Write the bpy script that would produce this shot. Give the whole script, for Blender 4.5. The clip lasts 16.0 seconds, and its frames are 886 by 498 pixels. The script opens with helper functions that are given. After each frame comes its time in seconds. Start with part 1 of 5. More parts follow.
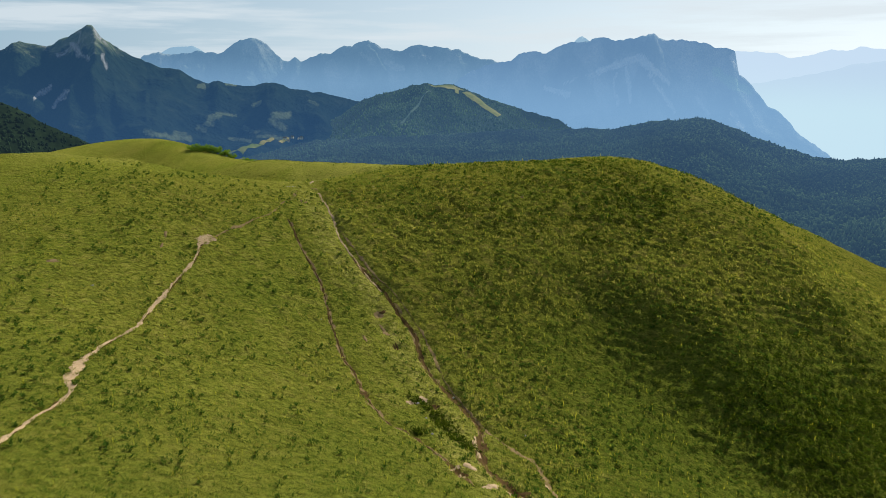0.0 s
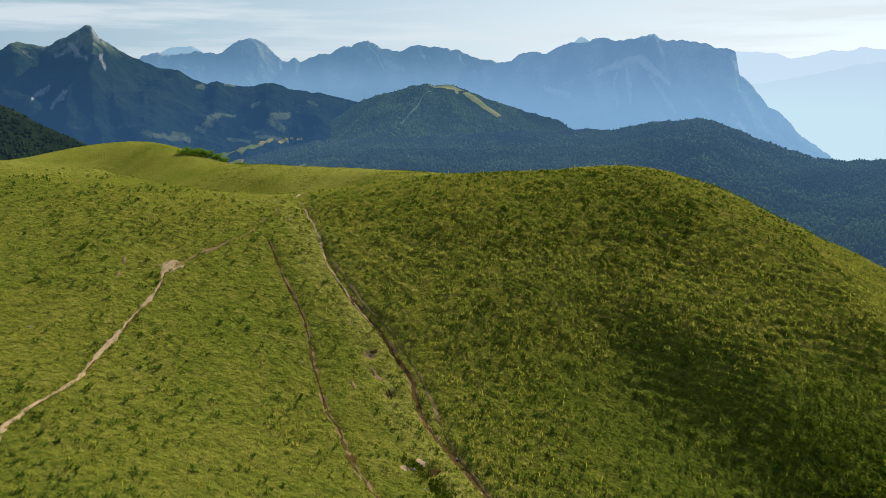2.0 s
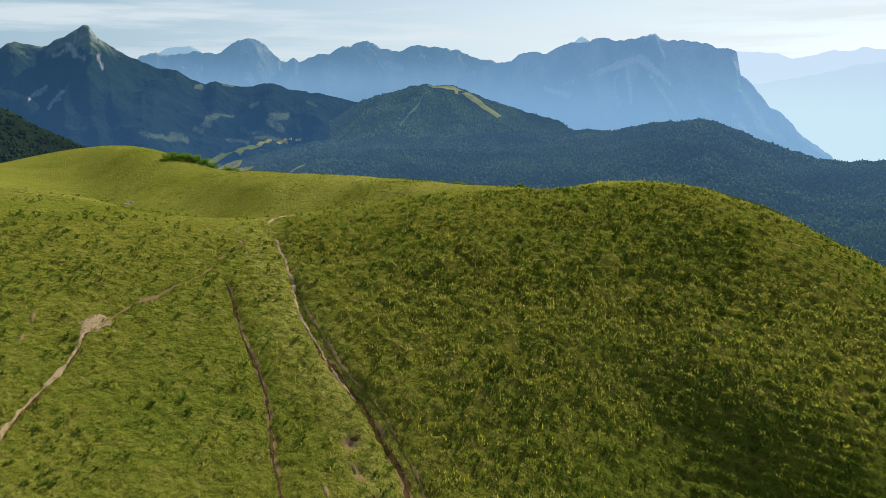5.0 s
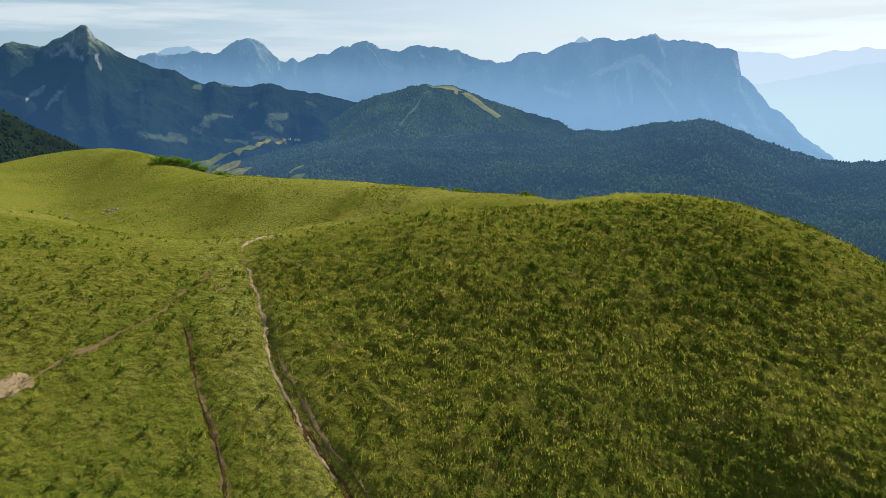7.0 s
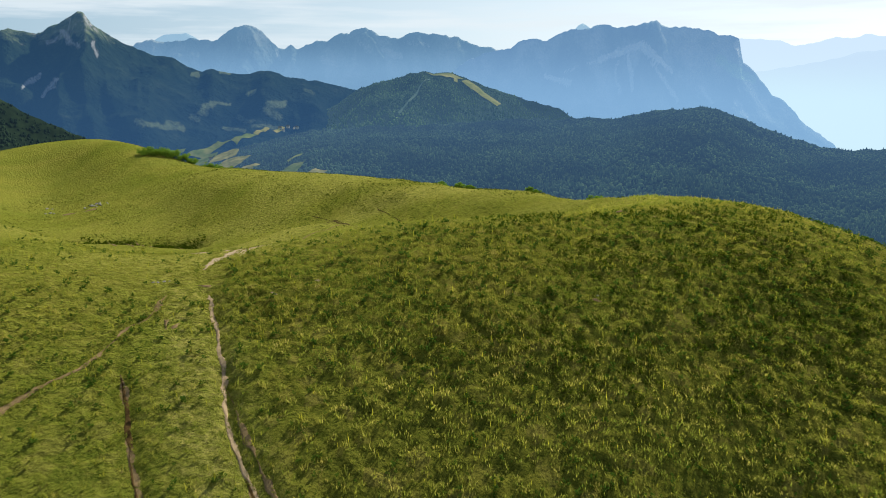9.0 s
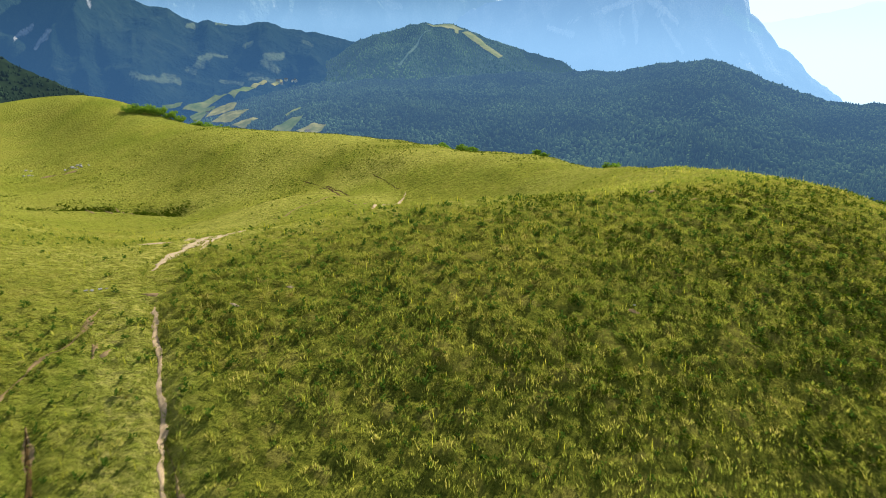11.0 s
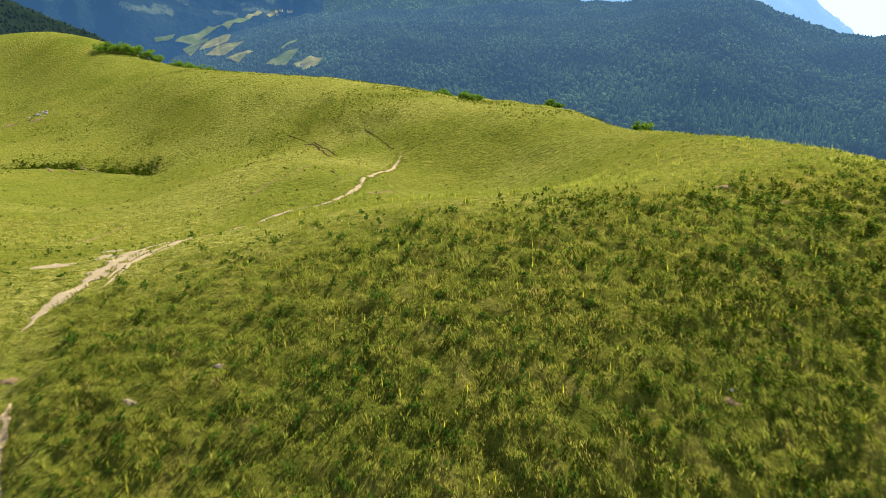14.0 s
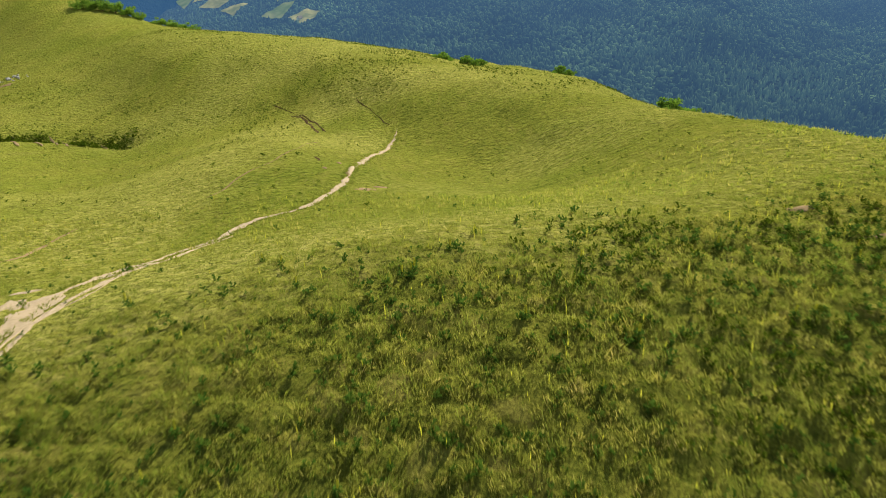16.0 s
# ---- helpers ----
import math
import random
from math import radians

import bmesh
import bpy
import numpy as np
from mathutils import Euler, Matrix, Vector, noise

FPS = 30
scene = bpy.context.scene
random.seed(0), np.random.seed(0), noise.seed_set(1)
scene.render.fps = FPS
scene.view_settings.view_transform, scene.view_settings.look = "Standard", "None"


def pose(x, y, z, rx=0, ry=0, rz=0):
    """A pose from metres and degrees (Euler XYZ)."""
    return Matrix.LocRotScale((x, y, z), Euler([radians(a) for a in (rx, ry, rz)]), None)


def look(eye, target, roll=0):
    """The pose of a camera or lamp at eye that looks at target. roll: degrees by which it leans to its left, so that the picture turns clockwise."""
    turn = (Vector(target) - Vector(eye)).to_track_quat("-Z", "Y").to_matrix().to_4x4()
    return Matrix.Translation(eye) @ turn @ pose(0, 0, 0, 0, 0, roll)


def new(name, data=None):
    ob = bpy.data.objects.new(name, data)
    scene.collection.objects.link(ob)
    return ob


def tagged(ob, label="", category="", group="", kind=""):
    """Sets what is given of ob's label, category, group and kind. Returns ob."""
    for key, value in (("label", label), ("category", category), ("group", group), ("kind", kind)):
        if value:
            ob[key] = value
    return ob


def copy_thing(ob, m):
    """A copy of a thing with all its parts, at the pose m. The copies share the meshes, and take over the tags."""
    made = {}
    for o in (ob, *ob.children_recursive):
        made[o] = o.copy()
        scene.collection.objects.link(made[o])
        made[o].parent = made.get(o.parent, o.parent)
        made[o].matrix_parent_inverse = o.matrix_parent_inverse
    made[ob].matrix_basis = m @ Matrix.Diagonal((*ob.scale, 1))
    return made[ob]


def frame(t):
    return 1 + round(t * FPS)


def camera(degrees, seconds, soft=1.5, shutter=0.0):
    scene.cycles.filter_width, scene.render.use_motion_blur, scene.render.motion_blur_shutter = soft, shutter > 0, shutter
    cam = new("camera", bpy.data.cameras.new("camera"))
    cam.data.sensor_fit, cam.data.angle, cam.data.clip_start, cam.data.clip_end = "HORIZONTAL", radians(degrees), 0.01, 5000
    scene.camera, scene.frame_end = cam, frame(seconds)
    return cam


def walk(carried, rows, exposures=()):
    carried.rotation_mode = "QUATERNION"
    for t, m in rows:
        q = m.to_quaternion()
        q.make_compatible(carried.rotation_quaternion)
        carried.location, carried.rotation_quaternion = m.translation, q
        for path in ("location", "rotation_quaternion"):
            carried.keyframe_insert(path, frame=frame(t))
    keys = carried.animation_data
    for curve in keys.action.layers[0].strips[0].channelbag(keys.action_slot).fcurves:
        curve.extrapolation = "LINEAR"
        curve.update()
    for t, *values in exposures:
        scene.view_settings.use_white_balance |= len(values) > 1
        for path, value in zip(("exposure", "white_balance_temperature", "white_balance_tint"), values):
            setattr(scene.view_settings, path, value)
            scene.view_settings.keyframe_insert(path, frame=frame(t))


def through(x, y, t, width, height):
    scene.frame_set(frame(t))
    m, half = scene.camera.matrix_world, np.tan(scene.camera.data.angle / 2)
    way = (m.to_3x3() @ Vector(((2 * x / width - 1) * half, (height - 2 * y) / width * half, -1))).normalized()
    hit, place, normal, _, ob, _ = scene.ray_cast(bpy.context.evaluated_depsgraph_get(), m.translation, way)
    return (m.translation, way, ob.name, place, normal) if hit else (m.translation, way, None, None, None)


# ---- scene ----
# one drone flight over a grassy mountain ridge, level and straight, tilting down at the end
cam = camera(63.2, 16.0, soft=0.8, shutter=0.85)
PATH = [
    (0, 0.00, 0.00, 40.00, -13.95, -0.52),
    (1, -0.03, 6.65, 40.06, -13.92, -0.54),
    (2, -0.05, 13.29, 40.10, -13.92, -0.55),
    (3, -0.07, 19.91, 40.14, -13.91, -0.55),
    (4, -0.09, 26.54, 40.17, -13.91, -0.56),
    (5.25, -0.11, 34.82, 40.19, -13.91, -0.58),
    (6.5, -0.13, 43.09, 40.21, -13.92, -0.60),
    (7, -0.13, 46.39, 40.23, -13.91, -0.61),
    (7.5, -0.13, 49.69, 40.24, -13.92, -0.63),
    (8, -0.12, 52.98, 40.25, -13.96, -0.64),
    (8.5, -0.10, 56.26, 40.24, -14.26, -0.65),
    (11, 0.01, 72.63, 40.16, -18.47, -0.60),
    (11.5, 0.03, 75.89, 40.16, -19.29, -0.59),
    (12, 0.04, 79.15, 40.17, -20.14, -0.59),
    (12.5, 0.04, 82.39, 40.18, -20.97, -0.59),
    (13, 0.02, 85.62, 40.18, -21.85, -0.58),
    (13.5, 0.01, 88.84, 40.17, -22.73, -0.59),
    (14, 0.00, 92.07, 40.15, -23.61, -0.59),
    (14.5, 0.00, 95.29, 40.11, -24.47, -0.61),
    (15, 0.01, 98.51, 40.06, -25.37, -0.63),
    (15.5, 0.01, 101.75, 40.03, -26.23, -0.63),
    (16, 0.00, 105.00, 40.00, -27.10, -0.64),
]
walk(cam, [(t, pose(x, y, z, 90 + tilt, 0, turn)) for t, x, y, z, tilt, turn in PATH],
     exposures=[(0, 0.33), (4, 0.38), (8.0, 0.41), (8.7, 0.45), (11, 0.99), (12.5, 1.06), (14.5, 1.02), (16, 0.92)])

# ---- light ----
SUN_AZ, SUN_EL = 28.0, 33.0          # degrees to the right of the flight, and up
sun = new("sun", bpy.data.lights.new("sun", "SUN"))
sun.data.energy, sun.data.angle, sun.data.color = 5.0, radians(0.6), (1.0, 0.94, 0.80)
_to_sun = Vector((math.sin(radians(SUN_AZ)) * math.cos(radians(SUN_EL)),
                  math.cos(radians(SUN_AZ)) * math.cos(radians(SUN_EL)), math.sin(radians(SUN_EL))))
sun.matrix_world = look(_to_sun * 300, (0, 0, 0))

world = bpy.data.worlds.new("sky")
scene.world = world
world.use_nodes = True
_wn, _wl = world.node_tree.nodes, world.node_tree.links
_sky = _wn.new("ShaderNodeTexSky")
_sky.sky_type, _sky.sun_disc = "NISHITA", False
_sky.sun_elevation, _sky.sun_rotation = radians(SUN_EL), radians(SUN_AZ)
_sky.altitude, _sky.air_density, _sky.dust_density, _sky.ozone_density = 1500, 1.0, 0.4, 2.0
_bg = _wn["Background"]
_bg.inputs["Strength"].default_value = 0.052
# pale haze low over the horizon, brighter towards the sun
_tc, _sep = _wn.new("ShaderNodeTexCoord"), _wn.new("ShaderNodeSeparateXYZ")
_wl.new(_tc.outputs["Generated"], _sep.inputs["Vector"])
_hr, _hs = _wn.new("ShaderNodeMapRange"), _wn.new("ShaderNodeMapRange")
_hr.inputs["From Min"].default_value, _hr.inputs["From Max"].default_value, _hr.inputs["To Max"].default_value = 0.42, 0.03, 0.88
_hs.inputs["From Min"].default_value, _hs.inputs["From Max"].default_value = -0.5, 0.5
_wl.new(_sep.outputs["Z"], _hr.inputs["Value"])
_wl.new(_sep.outputs["X"], _hs.inputs["Value"])
_hc, _hm, _cm = _wn.new("ShaderNodeMix"), _wn.new("ShaderNodeMix"), _wn.new("ShaderNodeMix")
_hc.data_type = _hm.data_type = _cm.data_type = "RGBA"
_hc.inputs[6].default_value, _hc.inputs[7].default_value = (5.6, 8.0, 10.0, 1), (14.0, 15.6, 16.6, 1)
_wl.new(_hs.outputs["Result"], _hc.inputs[0])
_wl.new(_hr.outputs["Result"], _hm.inputs[0])
_wl.new(_sky.outputs["Color"], _hm.inputs[6])
_wl.new(_hc.outputs[2], _hm.inputs[7])
# thin streaks of high cloud, stretched along the horizon
_mp = _wn.new("ShaderNodeMapping")
_mp.inputs["Scale"].default_value = (1.6, 1.6, 22.0)
_mp.inputs["Rotation"].default_value = (radians(3), radians(-4), 0)
_cn = _wn.new("ShaderNodeTexNoise")
_cn.inputs["Scale"].default_value, _cn.inputs["Detail"].default_value, _cn.inputs["Roughness"].default_value = 1.6, 7, 0.6
_cr = _wn.new("ShaderNodeValToRGB")
_cr.color_ramp.elements[0].position, _cr.color_ramp.elements[1].position = 0.46, 0.62
_cr.color_ramp.elements[1].color = (0.75, 0.75, 0.75, 1)
_cm.inputs[7].default_value = (11.0, 12.2, 13.0, 1)
_wl.new(_tc.outputs["Generated"], _mp.inputs["Vector"])
_wl.new(_mp.outputs["Vector"], _cn.inputs["Vector"])
_wl.new(_cn.outputs["Fac"], _cr.inputs["Fac"])
_wl.new(_cr.outputs["Color"], _cm.inputs[0])
_wl.new(_hm.outputs[2], _cm.inputs[6])
_wl.new(_cm.outputs[2], _bg.inputs["Color"])


# ---- small helpers ----
def value_noise(x, y, seed=0):
    """Smooth noise from 0 to 1 over arrays of x and y, with cells of size 1."""
    x, y = np.asarray(x, float), np.asarray(y, float)
    ix, iy = np.floor(x).astype(np.int64), np.floor(y).astype(np.int64)
    fx, fy = x - ix, y - iy
    fx, fy = fx * fx * (3 - 2 * fx), fy * fy * (3 - 2 * fy)

    def corner(a, b):
        h = (a * 374761393 + b * 668265263 + seed * 1274126177) & 0x7FFFFFFF
        h = ((h ^ (h >> 13)) * 1274126177) & 0x7FFFFFFF
        return ((h ^ (h >> 16)) & 0xFFFF) / 65535.0
    a, b = corner(ix, iy), corner(ix + 1, iy)
    c, d = corner(ix, iy + 1), corner(ix + 1, iy + 1)
    return (a * (1 - fx) + b * fx) * (1 - fy) + (c * (1 - fx) + d * fx) * fy


def fractal(x, y, octaves=4, seed=0, ridged=False):
    """Several octaves of value_noise, about -1 to 1; ridged: sharp crests, 0 to 1."""
    total, size, norm = 0.0, 1.0, 0.0
    for k in range(octaves):
        n = 2 * value_noise(np.asarray(x) * 2 ** k + 17.3 * k, np.asarray(y) * 2 ** k - 9.1 * k, seed + k) - 1
        total = total + size * ((1 - np.abs(n)) if ridged else n)
        norm, size = norm + size, size * 0.5
    return total / norm


def smooth(a, b, v):
    t = np.clip((np.asarray(v, float) - a) / (b - a), 0, 1)
    return t * t * (3 - 2 * t)


def mesh_from(name, verts, faces, material=None, shade=True):
    """A mesh from an array of points and an array of equal-sized faces."""
    verts, faces = np.asarray(verts, np.float32), np.asarray(faces, np.int32)
    me, n, k = bpy.data.meshes.new(name), len(faces), faces.shape[1]
    me.vertices.add(len(verts))
    me.vertices.foreach_set("co", verts.ravel())
    me.loops.add(n * k)
    me.loops.foreach_set("vertex_index", faces.ravel())
    me.polygons.add(n)
    me.polygons.foreach_set("loop_start", np.arange(0, n * k, k, dtype=np.int32))
    me.polygons.foreach_set("loop_total", np.full(n, k, np.int32))
    me.polygons.foreach_set("use_smooth", np.full(n, shade))
    me.update(calc_edges=True)
    if material:
        me.materials.append(material)
    return me


def grid_faces(rows, cols):
    i = np.arange(rows * cols).reshape(rows, cols)
    return np.stack([i[:-1, :-1], i[:-1, 1:], i[1:, 1:], i[1:, :-1]], -1).reshape(-1, 4)


# ---- the lie of the land ----
def hump(x, y, cx, cy, along, across, turn, height):
    c, s = math.cos(turn), math.sin(turn)
    u, v = (c * (x - cx) + s * (y - cy)) / along, (c * (y - cy) - s * (x - cx)) / across
    return height * np.exp(-0.5 * (u * u + v * v))


HUMPS = [
    (28.97, 209.85, 12.18, 48.26, -0.020, 6.02),
    (9.70, 140.14, 26.01, 12.33, -0.047, 2.51),
    (-40.26, 111.01, 45.33, 36.77, -0.034, 20.82),
    (-19.79, 159.64, 64.17, 19.17, 0.757, -5.32),
    (-14.49, 221.35, 13.13, 50.86, 0.626, -10.23),
    (-66.23, 256.02, 106.92, 21.42, -1.268, -21.01),
    (-157.87, 393.23, 22.91, 59.15, 1.068, 14.89),
    (-73.81, 306.05, 15.53, 41.55, 0.471, 14.49),
    (3.19, 300.99, 38.59, 57.54, 0.986, 5.76),
    (69.57, 129.99, 11.52, 83.41, 0.424, -7.11),
    (54.73, 154.27, 20.05, 40.35, 0.381, 19.26),
    (-129.14, 283.41, 73.82, 21.91, -1.129, -20.59),
    (-16.30, 196.15, 53.47, 33.44, 1.148, 9.24),
    (8.67, 77.66, 87.00, 27.98, -0.207, -17.28),
]


def hill(x, y):
    """The smooth form of the pasture ridge."""
    X, Y = x / 100, (y - 170) / 100
    z = 10.813 - 14.673 * X - 9.142 * Y - 7.394 * X * X - 5.796 * X * Y - 4.322 * Y * Y
    for row in HUMPS:
        z = z + hump(x, y, *row)
    # a shallow hollow runs slantwise down the flank, with a steep bank on its far side
    across, down = (x - 27) * 0.933 + (y - 103) * 0.36, (x - 27) * 0.36 - (y - 103) * 0.933
    return z + 2.7 * across / 8 * np.exp(-0.5 * (across / 8) ** 2) * smooth(-11, 10, down) * (1 - smooth(50, 85, down))


VALLEY = -420.0


def land(x, y):
    """The ridge, falling away on all sides into the valley."""
    r = np.hypot((x + 30) / 210, (y - 200) / 270)
    far = smooth(1.0, 4.2, r)
    base = np.maximum(hill(np.clip(x, -420, 380), np.clip(y, -260, 660)), VALLEY)
    return base * (1 - far) + (VALLEY + 18 * fractal(x / 400, y / 400, 3, 5)) * far


def polyline_distance(x, y, pts):
    """Distance of each place to a line through pts."""
    best = np.full(np.shape(x), 1e9)
    for (ax, ay), (bx, by) in zip(pts[:-1], pts[1:]):
        dx, dy = bx - ax, by - ay
        t = np.clip(((x - ax) * dx + (y - ay) * dy) / (dx * dx + dy * dy), 0, 1)
        best = np.minimum(best, np.hypot(x - ax - t * dx, y - ay - t * dy))
    return best


# worn lines in the turf: points, half width, depth
LEFT_TRAIL = [(-31.2, 44.0), (-31.3, 51.3), (-31.3, 54.9), (-31.7, 57.6), (-32.6, 60.0), (-33.3, 65.7), (-32.8, 69.5), (-32.2, 73.9), (-32.3, 79.0),
              (-31.8, 86.4), (-31.5, 91.0), (-31.9, 94.4), (-31.3, 96.4)]
UPPER_TRAIL = [(-31.3, 96.4), (-29.3, 100.8), (-28.0, 102.7), (-26.8, 105.2), (-25.4, 107.5), (-24.5, 110.5), (-24.3, 112.2), (-23.3, 115.0), (-23.3, 119.0)]
MAIN_RUT = [(-20.2, 120.5), (-19.0, 117.5), (-17.3, 113.0), (-15.8, 109.0), (-14.9, 106.0), (-13.8, 103.3), (-12.2, 100.7), (-9.6, 97.0), (-6.6, 93.6), (-4.4, 89.7),
            (-2.9, 87.3), (-1.8, 82.6), (0.1, 78.7), (1.7, 76.3), (4.4, 71.8), (4.5, 68.2), (4.4, 63.8), (5.1, 61.0), (6.5, 58.3), (8.2, 55.5), (9.0, 50.0)]
SIDE_RUT = [(-15.5, 108.2), (-14.0, 105.6), (-12.6, 103.2), (-11.2, 100.9), (-8.5, 97.3), (-5.3, 93.9), (-2.2, 88.5), (-0.6, 84.6), (1.1, 78.8), (3.0, 75.2), (5.2, 70.6),
            (7.9, 66.9), (9.9, 64.5), (10.4, 61.0), (10.8, 56.0)]
LEFT_RUT = [(-22.8, 107.6), (-21.3, 104.6), (-19.2, 100.0), (-17.2, 96.5), (-15.3, 92.5), (-14.1, 88.8), (-12.8, 84.5), (-11.4, 80.3), (-9.7, 77.4), (-8.0, 73.2),
            (-6.5, 70.1), (-4.8, 67.7), (-3.1, 67.0), (-1.6, 65.3), (0.6, 62.3), (1.9, 59.6), (3.4, 57.0)]
SADDLE_TRAIL = [(-20.2, 120.5), (-22.3, 126.0), (-22.2, 131.0), (-21.8, 135.5), (-22.0, 138.6), (-21.6, 142.0), (-20.2, 146.4), (-18.9, 150.5), (-17.3, 155.0), (-16.4, 159.5), (-14.2, 162.5),
                (-12.2, 164.0), (-10.9, 169.1), (-9.5, 175.2), (-9.4, 185.2), (-8.7, 196.5), (-7.1, 206.3), (-6.4, 212.7), (-6.2, 217.0)]
SCARP = [(-101.0, 249.0), (-95.5, 251.5), (-90.8, 256.0), (-81.6, 255.8), (-72.2, 254.3), (-63.4, 249.8)]
LINES = [(LEFT_TRAIL, 0.26, 0.12), (UPPER_TRAIL, 0.2, 0.10), (MAIN_RUT, 0.34, 0.42), (SIDE_RUT, 0.24, 0.22), (LEFT_RUT, 0.30, 0.28), (SADDLE_TRAIL, 0.6, 0.12),
         (SCARP, 1.6, 1.8),
         ([(-28.1, 242.4), (-24.2, 235.3), (-19.7, 223.1)], 0.5, 0.4), ([(-14.8, 238.1), (-10.9, 228.7), (-8.3, 220.9)], 0.4, 0.3)]

# holes torn by water and hooves: place, half width, depth
PITS = [(-7.6, 89.8, 0.55, 0.45), (-6.7, 86.9, 0.5, 0.4), (-0.7, 73.9, 0.7, 0.8), (-3.0, 73.3, 0.5, 0.4), (0.2, 71.0, 0.9, 0.7), (1.7, 68.3, 0.9, 0.7), (3.0, 66.0, 0.6, 0.5), (-1.9, 67.1, 0.5, 0.5), (-5.0, 84.0, 0.5, 0.45), (6.9, 57.2, 0.7, 0.5), (2.2, 59.4, 0.6, 0.4)]


RUT_X, RUT_Y = zip(*sorted([(p[0], p[1]) for p in MAIN_RUT], key=lambda p: p[1]))


def hummocky(x, y):
    """Where the ground is lumpy under tall growth: beyond the main rut, up to the brow above the saddle."""
    right = smooth(-2.0, 7.0 - 4.5 * smooth(108, 119, y), x - np.interp(y, RUT_Y, RUT_X) + 2.2 * fractal(x / 3.5, y / 3.5, 3, 57))
    brow = 132 + 9 * smooth(-22, 2, x) + 6 * smooth(6, 20, x) + 9 * smooth(22, 42, x)
    return right * (1 - smooth(-7, 7, y - brow - 3.5 * fractal(x / 4, y / 4, 3, 51)))


def lush(x, y):
    """Where the growth turns greener and darker, low on the flank and round the foot of the slope."""
    flank = (1 - smooth(82, 110, y + 7 * fractal(x / 9, y / 9, 3, 85))) * smooth(2, 24, x + 5 * fractal(x / 7, y / 7, 3, 86))
    return np.maximum(flank, 0.75 * (1 - smooth(54, 74, y + 9 * fractal(x / 8, y / 8, 3, 89))))


def domes(x, y, cell, seed):
    """Tussocks, one to a cell: the height of each dome, 0 to 1, and a number of its own for every one."""
    x, y = np.asarray(x, float) / cell, np.asarray(y, float) / cell
    ix, iy = np.floor(x), np.floor(y)
    best, own = np.zeros(np.shape(x)), np.zeros(np.shape(x))

    def chance(a, b, k):
        h = (a.astype(np.int64) * 374761393 + b.astype(np.int64) * 668265263 + (seed + k) * 1274126177) & 0x7FFFFFFF
        h = ((h ^ (h >> 13)) * 1274126177) & 0x7FFFFFFF
        return ((h ^ (h >> 16)) & 0xFFFF) / 65535.0
    for a in (-1, 0, 1):
        for b in (-1, 0, 1):
            cx, cy = ix + a, iy + b
            dx, dy = x - cx - chance(cx, cy, 1), y - cy - chance(cx, cy, 2)
            size, turn = 0.42 + 0.55 * chance(cx, cy, 3), 3.14 * chance(cx, cy, 4)
            along, across = dx * np.cos(turn) + dy * np.sin(turn), dy * np.cos(turn) - dx * np.sin(turn)
            h = (0.45 + 0.55 * chance(cx, cy, 5)) * np.sqrt(np.clip(1 - (along ** 2 * 0.7 + across ** 2 * 1.4) / size ** 2, 0, 1))
            own = np.where(h > best, chance(cx, cy, 6), own)
            best = np.maximum(best, h)
    return best, own


def turf(x, y):
    """The pasture's surface with terracettes, lumps and the sunken ruts."""
    z = land(x, y)
    near = 1 - smooth(150, 420, np.hypot(x, y - 140))
    close = 1 - smooth(4, 18, np.maximum(np.maximum(-38 - x, x - 46), np.maximum(52 - y, (y - 148) * 0.75)))
    z = z + near * ((0.03 + 0.07 * close) * fractal(x / 2.6, y / 2.6, 3, 11) + 0.22 * fractal(x / 11, y / 11, 2, 12))
    # low broad swellings over the next rise
    z = z + near * (1 - close) * 0.7 * domes(x + 2 * fractal(x / 7, y / 7, 2, 20), y + 2 * fractal(x / 7, y / 7, 2, 21), 9.0, 22)[0] ** 3
    # hummocks under the rank growth
    rank = hummocky(x, y) * near
    lump = domes(x + 0.2 * fractal(x, y, 2, 16), y + 0.2 * fractal(x, y, 2, 17), 1.15, 14)[0]
    z = z + (rank * (0.22 + 0.20 * value_noise(x / 6, y / 6, 18) + 0.05 * smooth(106, 122, y)) + close * (near - rank) * (0.05 + 0.14 * value_noise(x / 9, y / 9, 19)) * (1 - 0.6 * smooth(118, 130, y))) * lump
    # cattle steps that follow the slope's contours on the flank, broken and uneven
    flank = smooth(2, 26, x) * (1 - smooth(108, 128, y)) * near
    level = (z + 0.16 * x + 1.1 * fractal(x / 7, y / 7, 3, 31)) / 0.72
    z = z + flank * (0.02 + 0.13 * smooth(0.3, 0.8, value_noise(x / 4, y / 4, 33))) * np.sin(2 * math.pi * level)
    for px, py, size, depth in PITS:
        z = z - depth * np.exp(-((x - px) ** 2 + (y - py) ** 2) / (2 * size * size))
    for pts, half, depth in LINES:
        box = [f(p[k] for p in pts) for k in (0, 1) for f in (min, max)]
        inside = (x > box[0] - 3) & (x < box[1] + 3) & (y > box[2] - 3) & (y < box[3] + 3)
        if np.any(inside):
            d = polyline_distance(x[inside], y[inside], pts)
            z[inside] -= depth * np.exp(-0.5 * (d / (half + 0.12)) ** 2)
    return z


# ---- materials ----
def shader(name):
    m = bpy.data.materials.new(name)
    m.use_nodes = True
    n = m.node_tree.nodes
    return m, n, m.node_tree.links, n["Principled BSDF"]


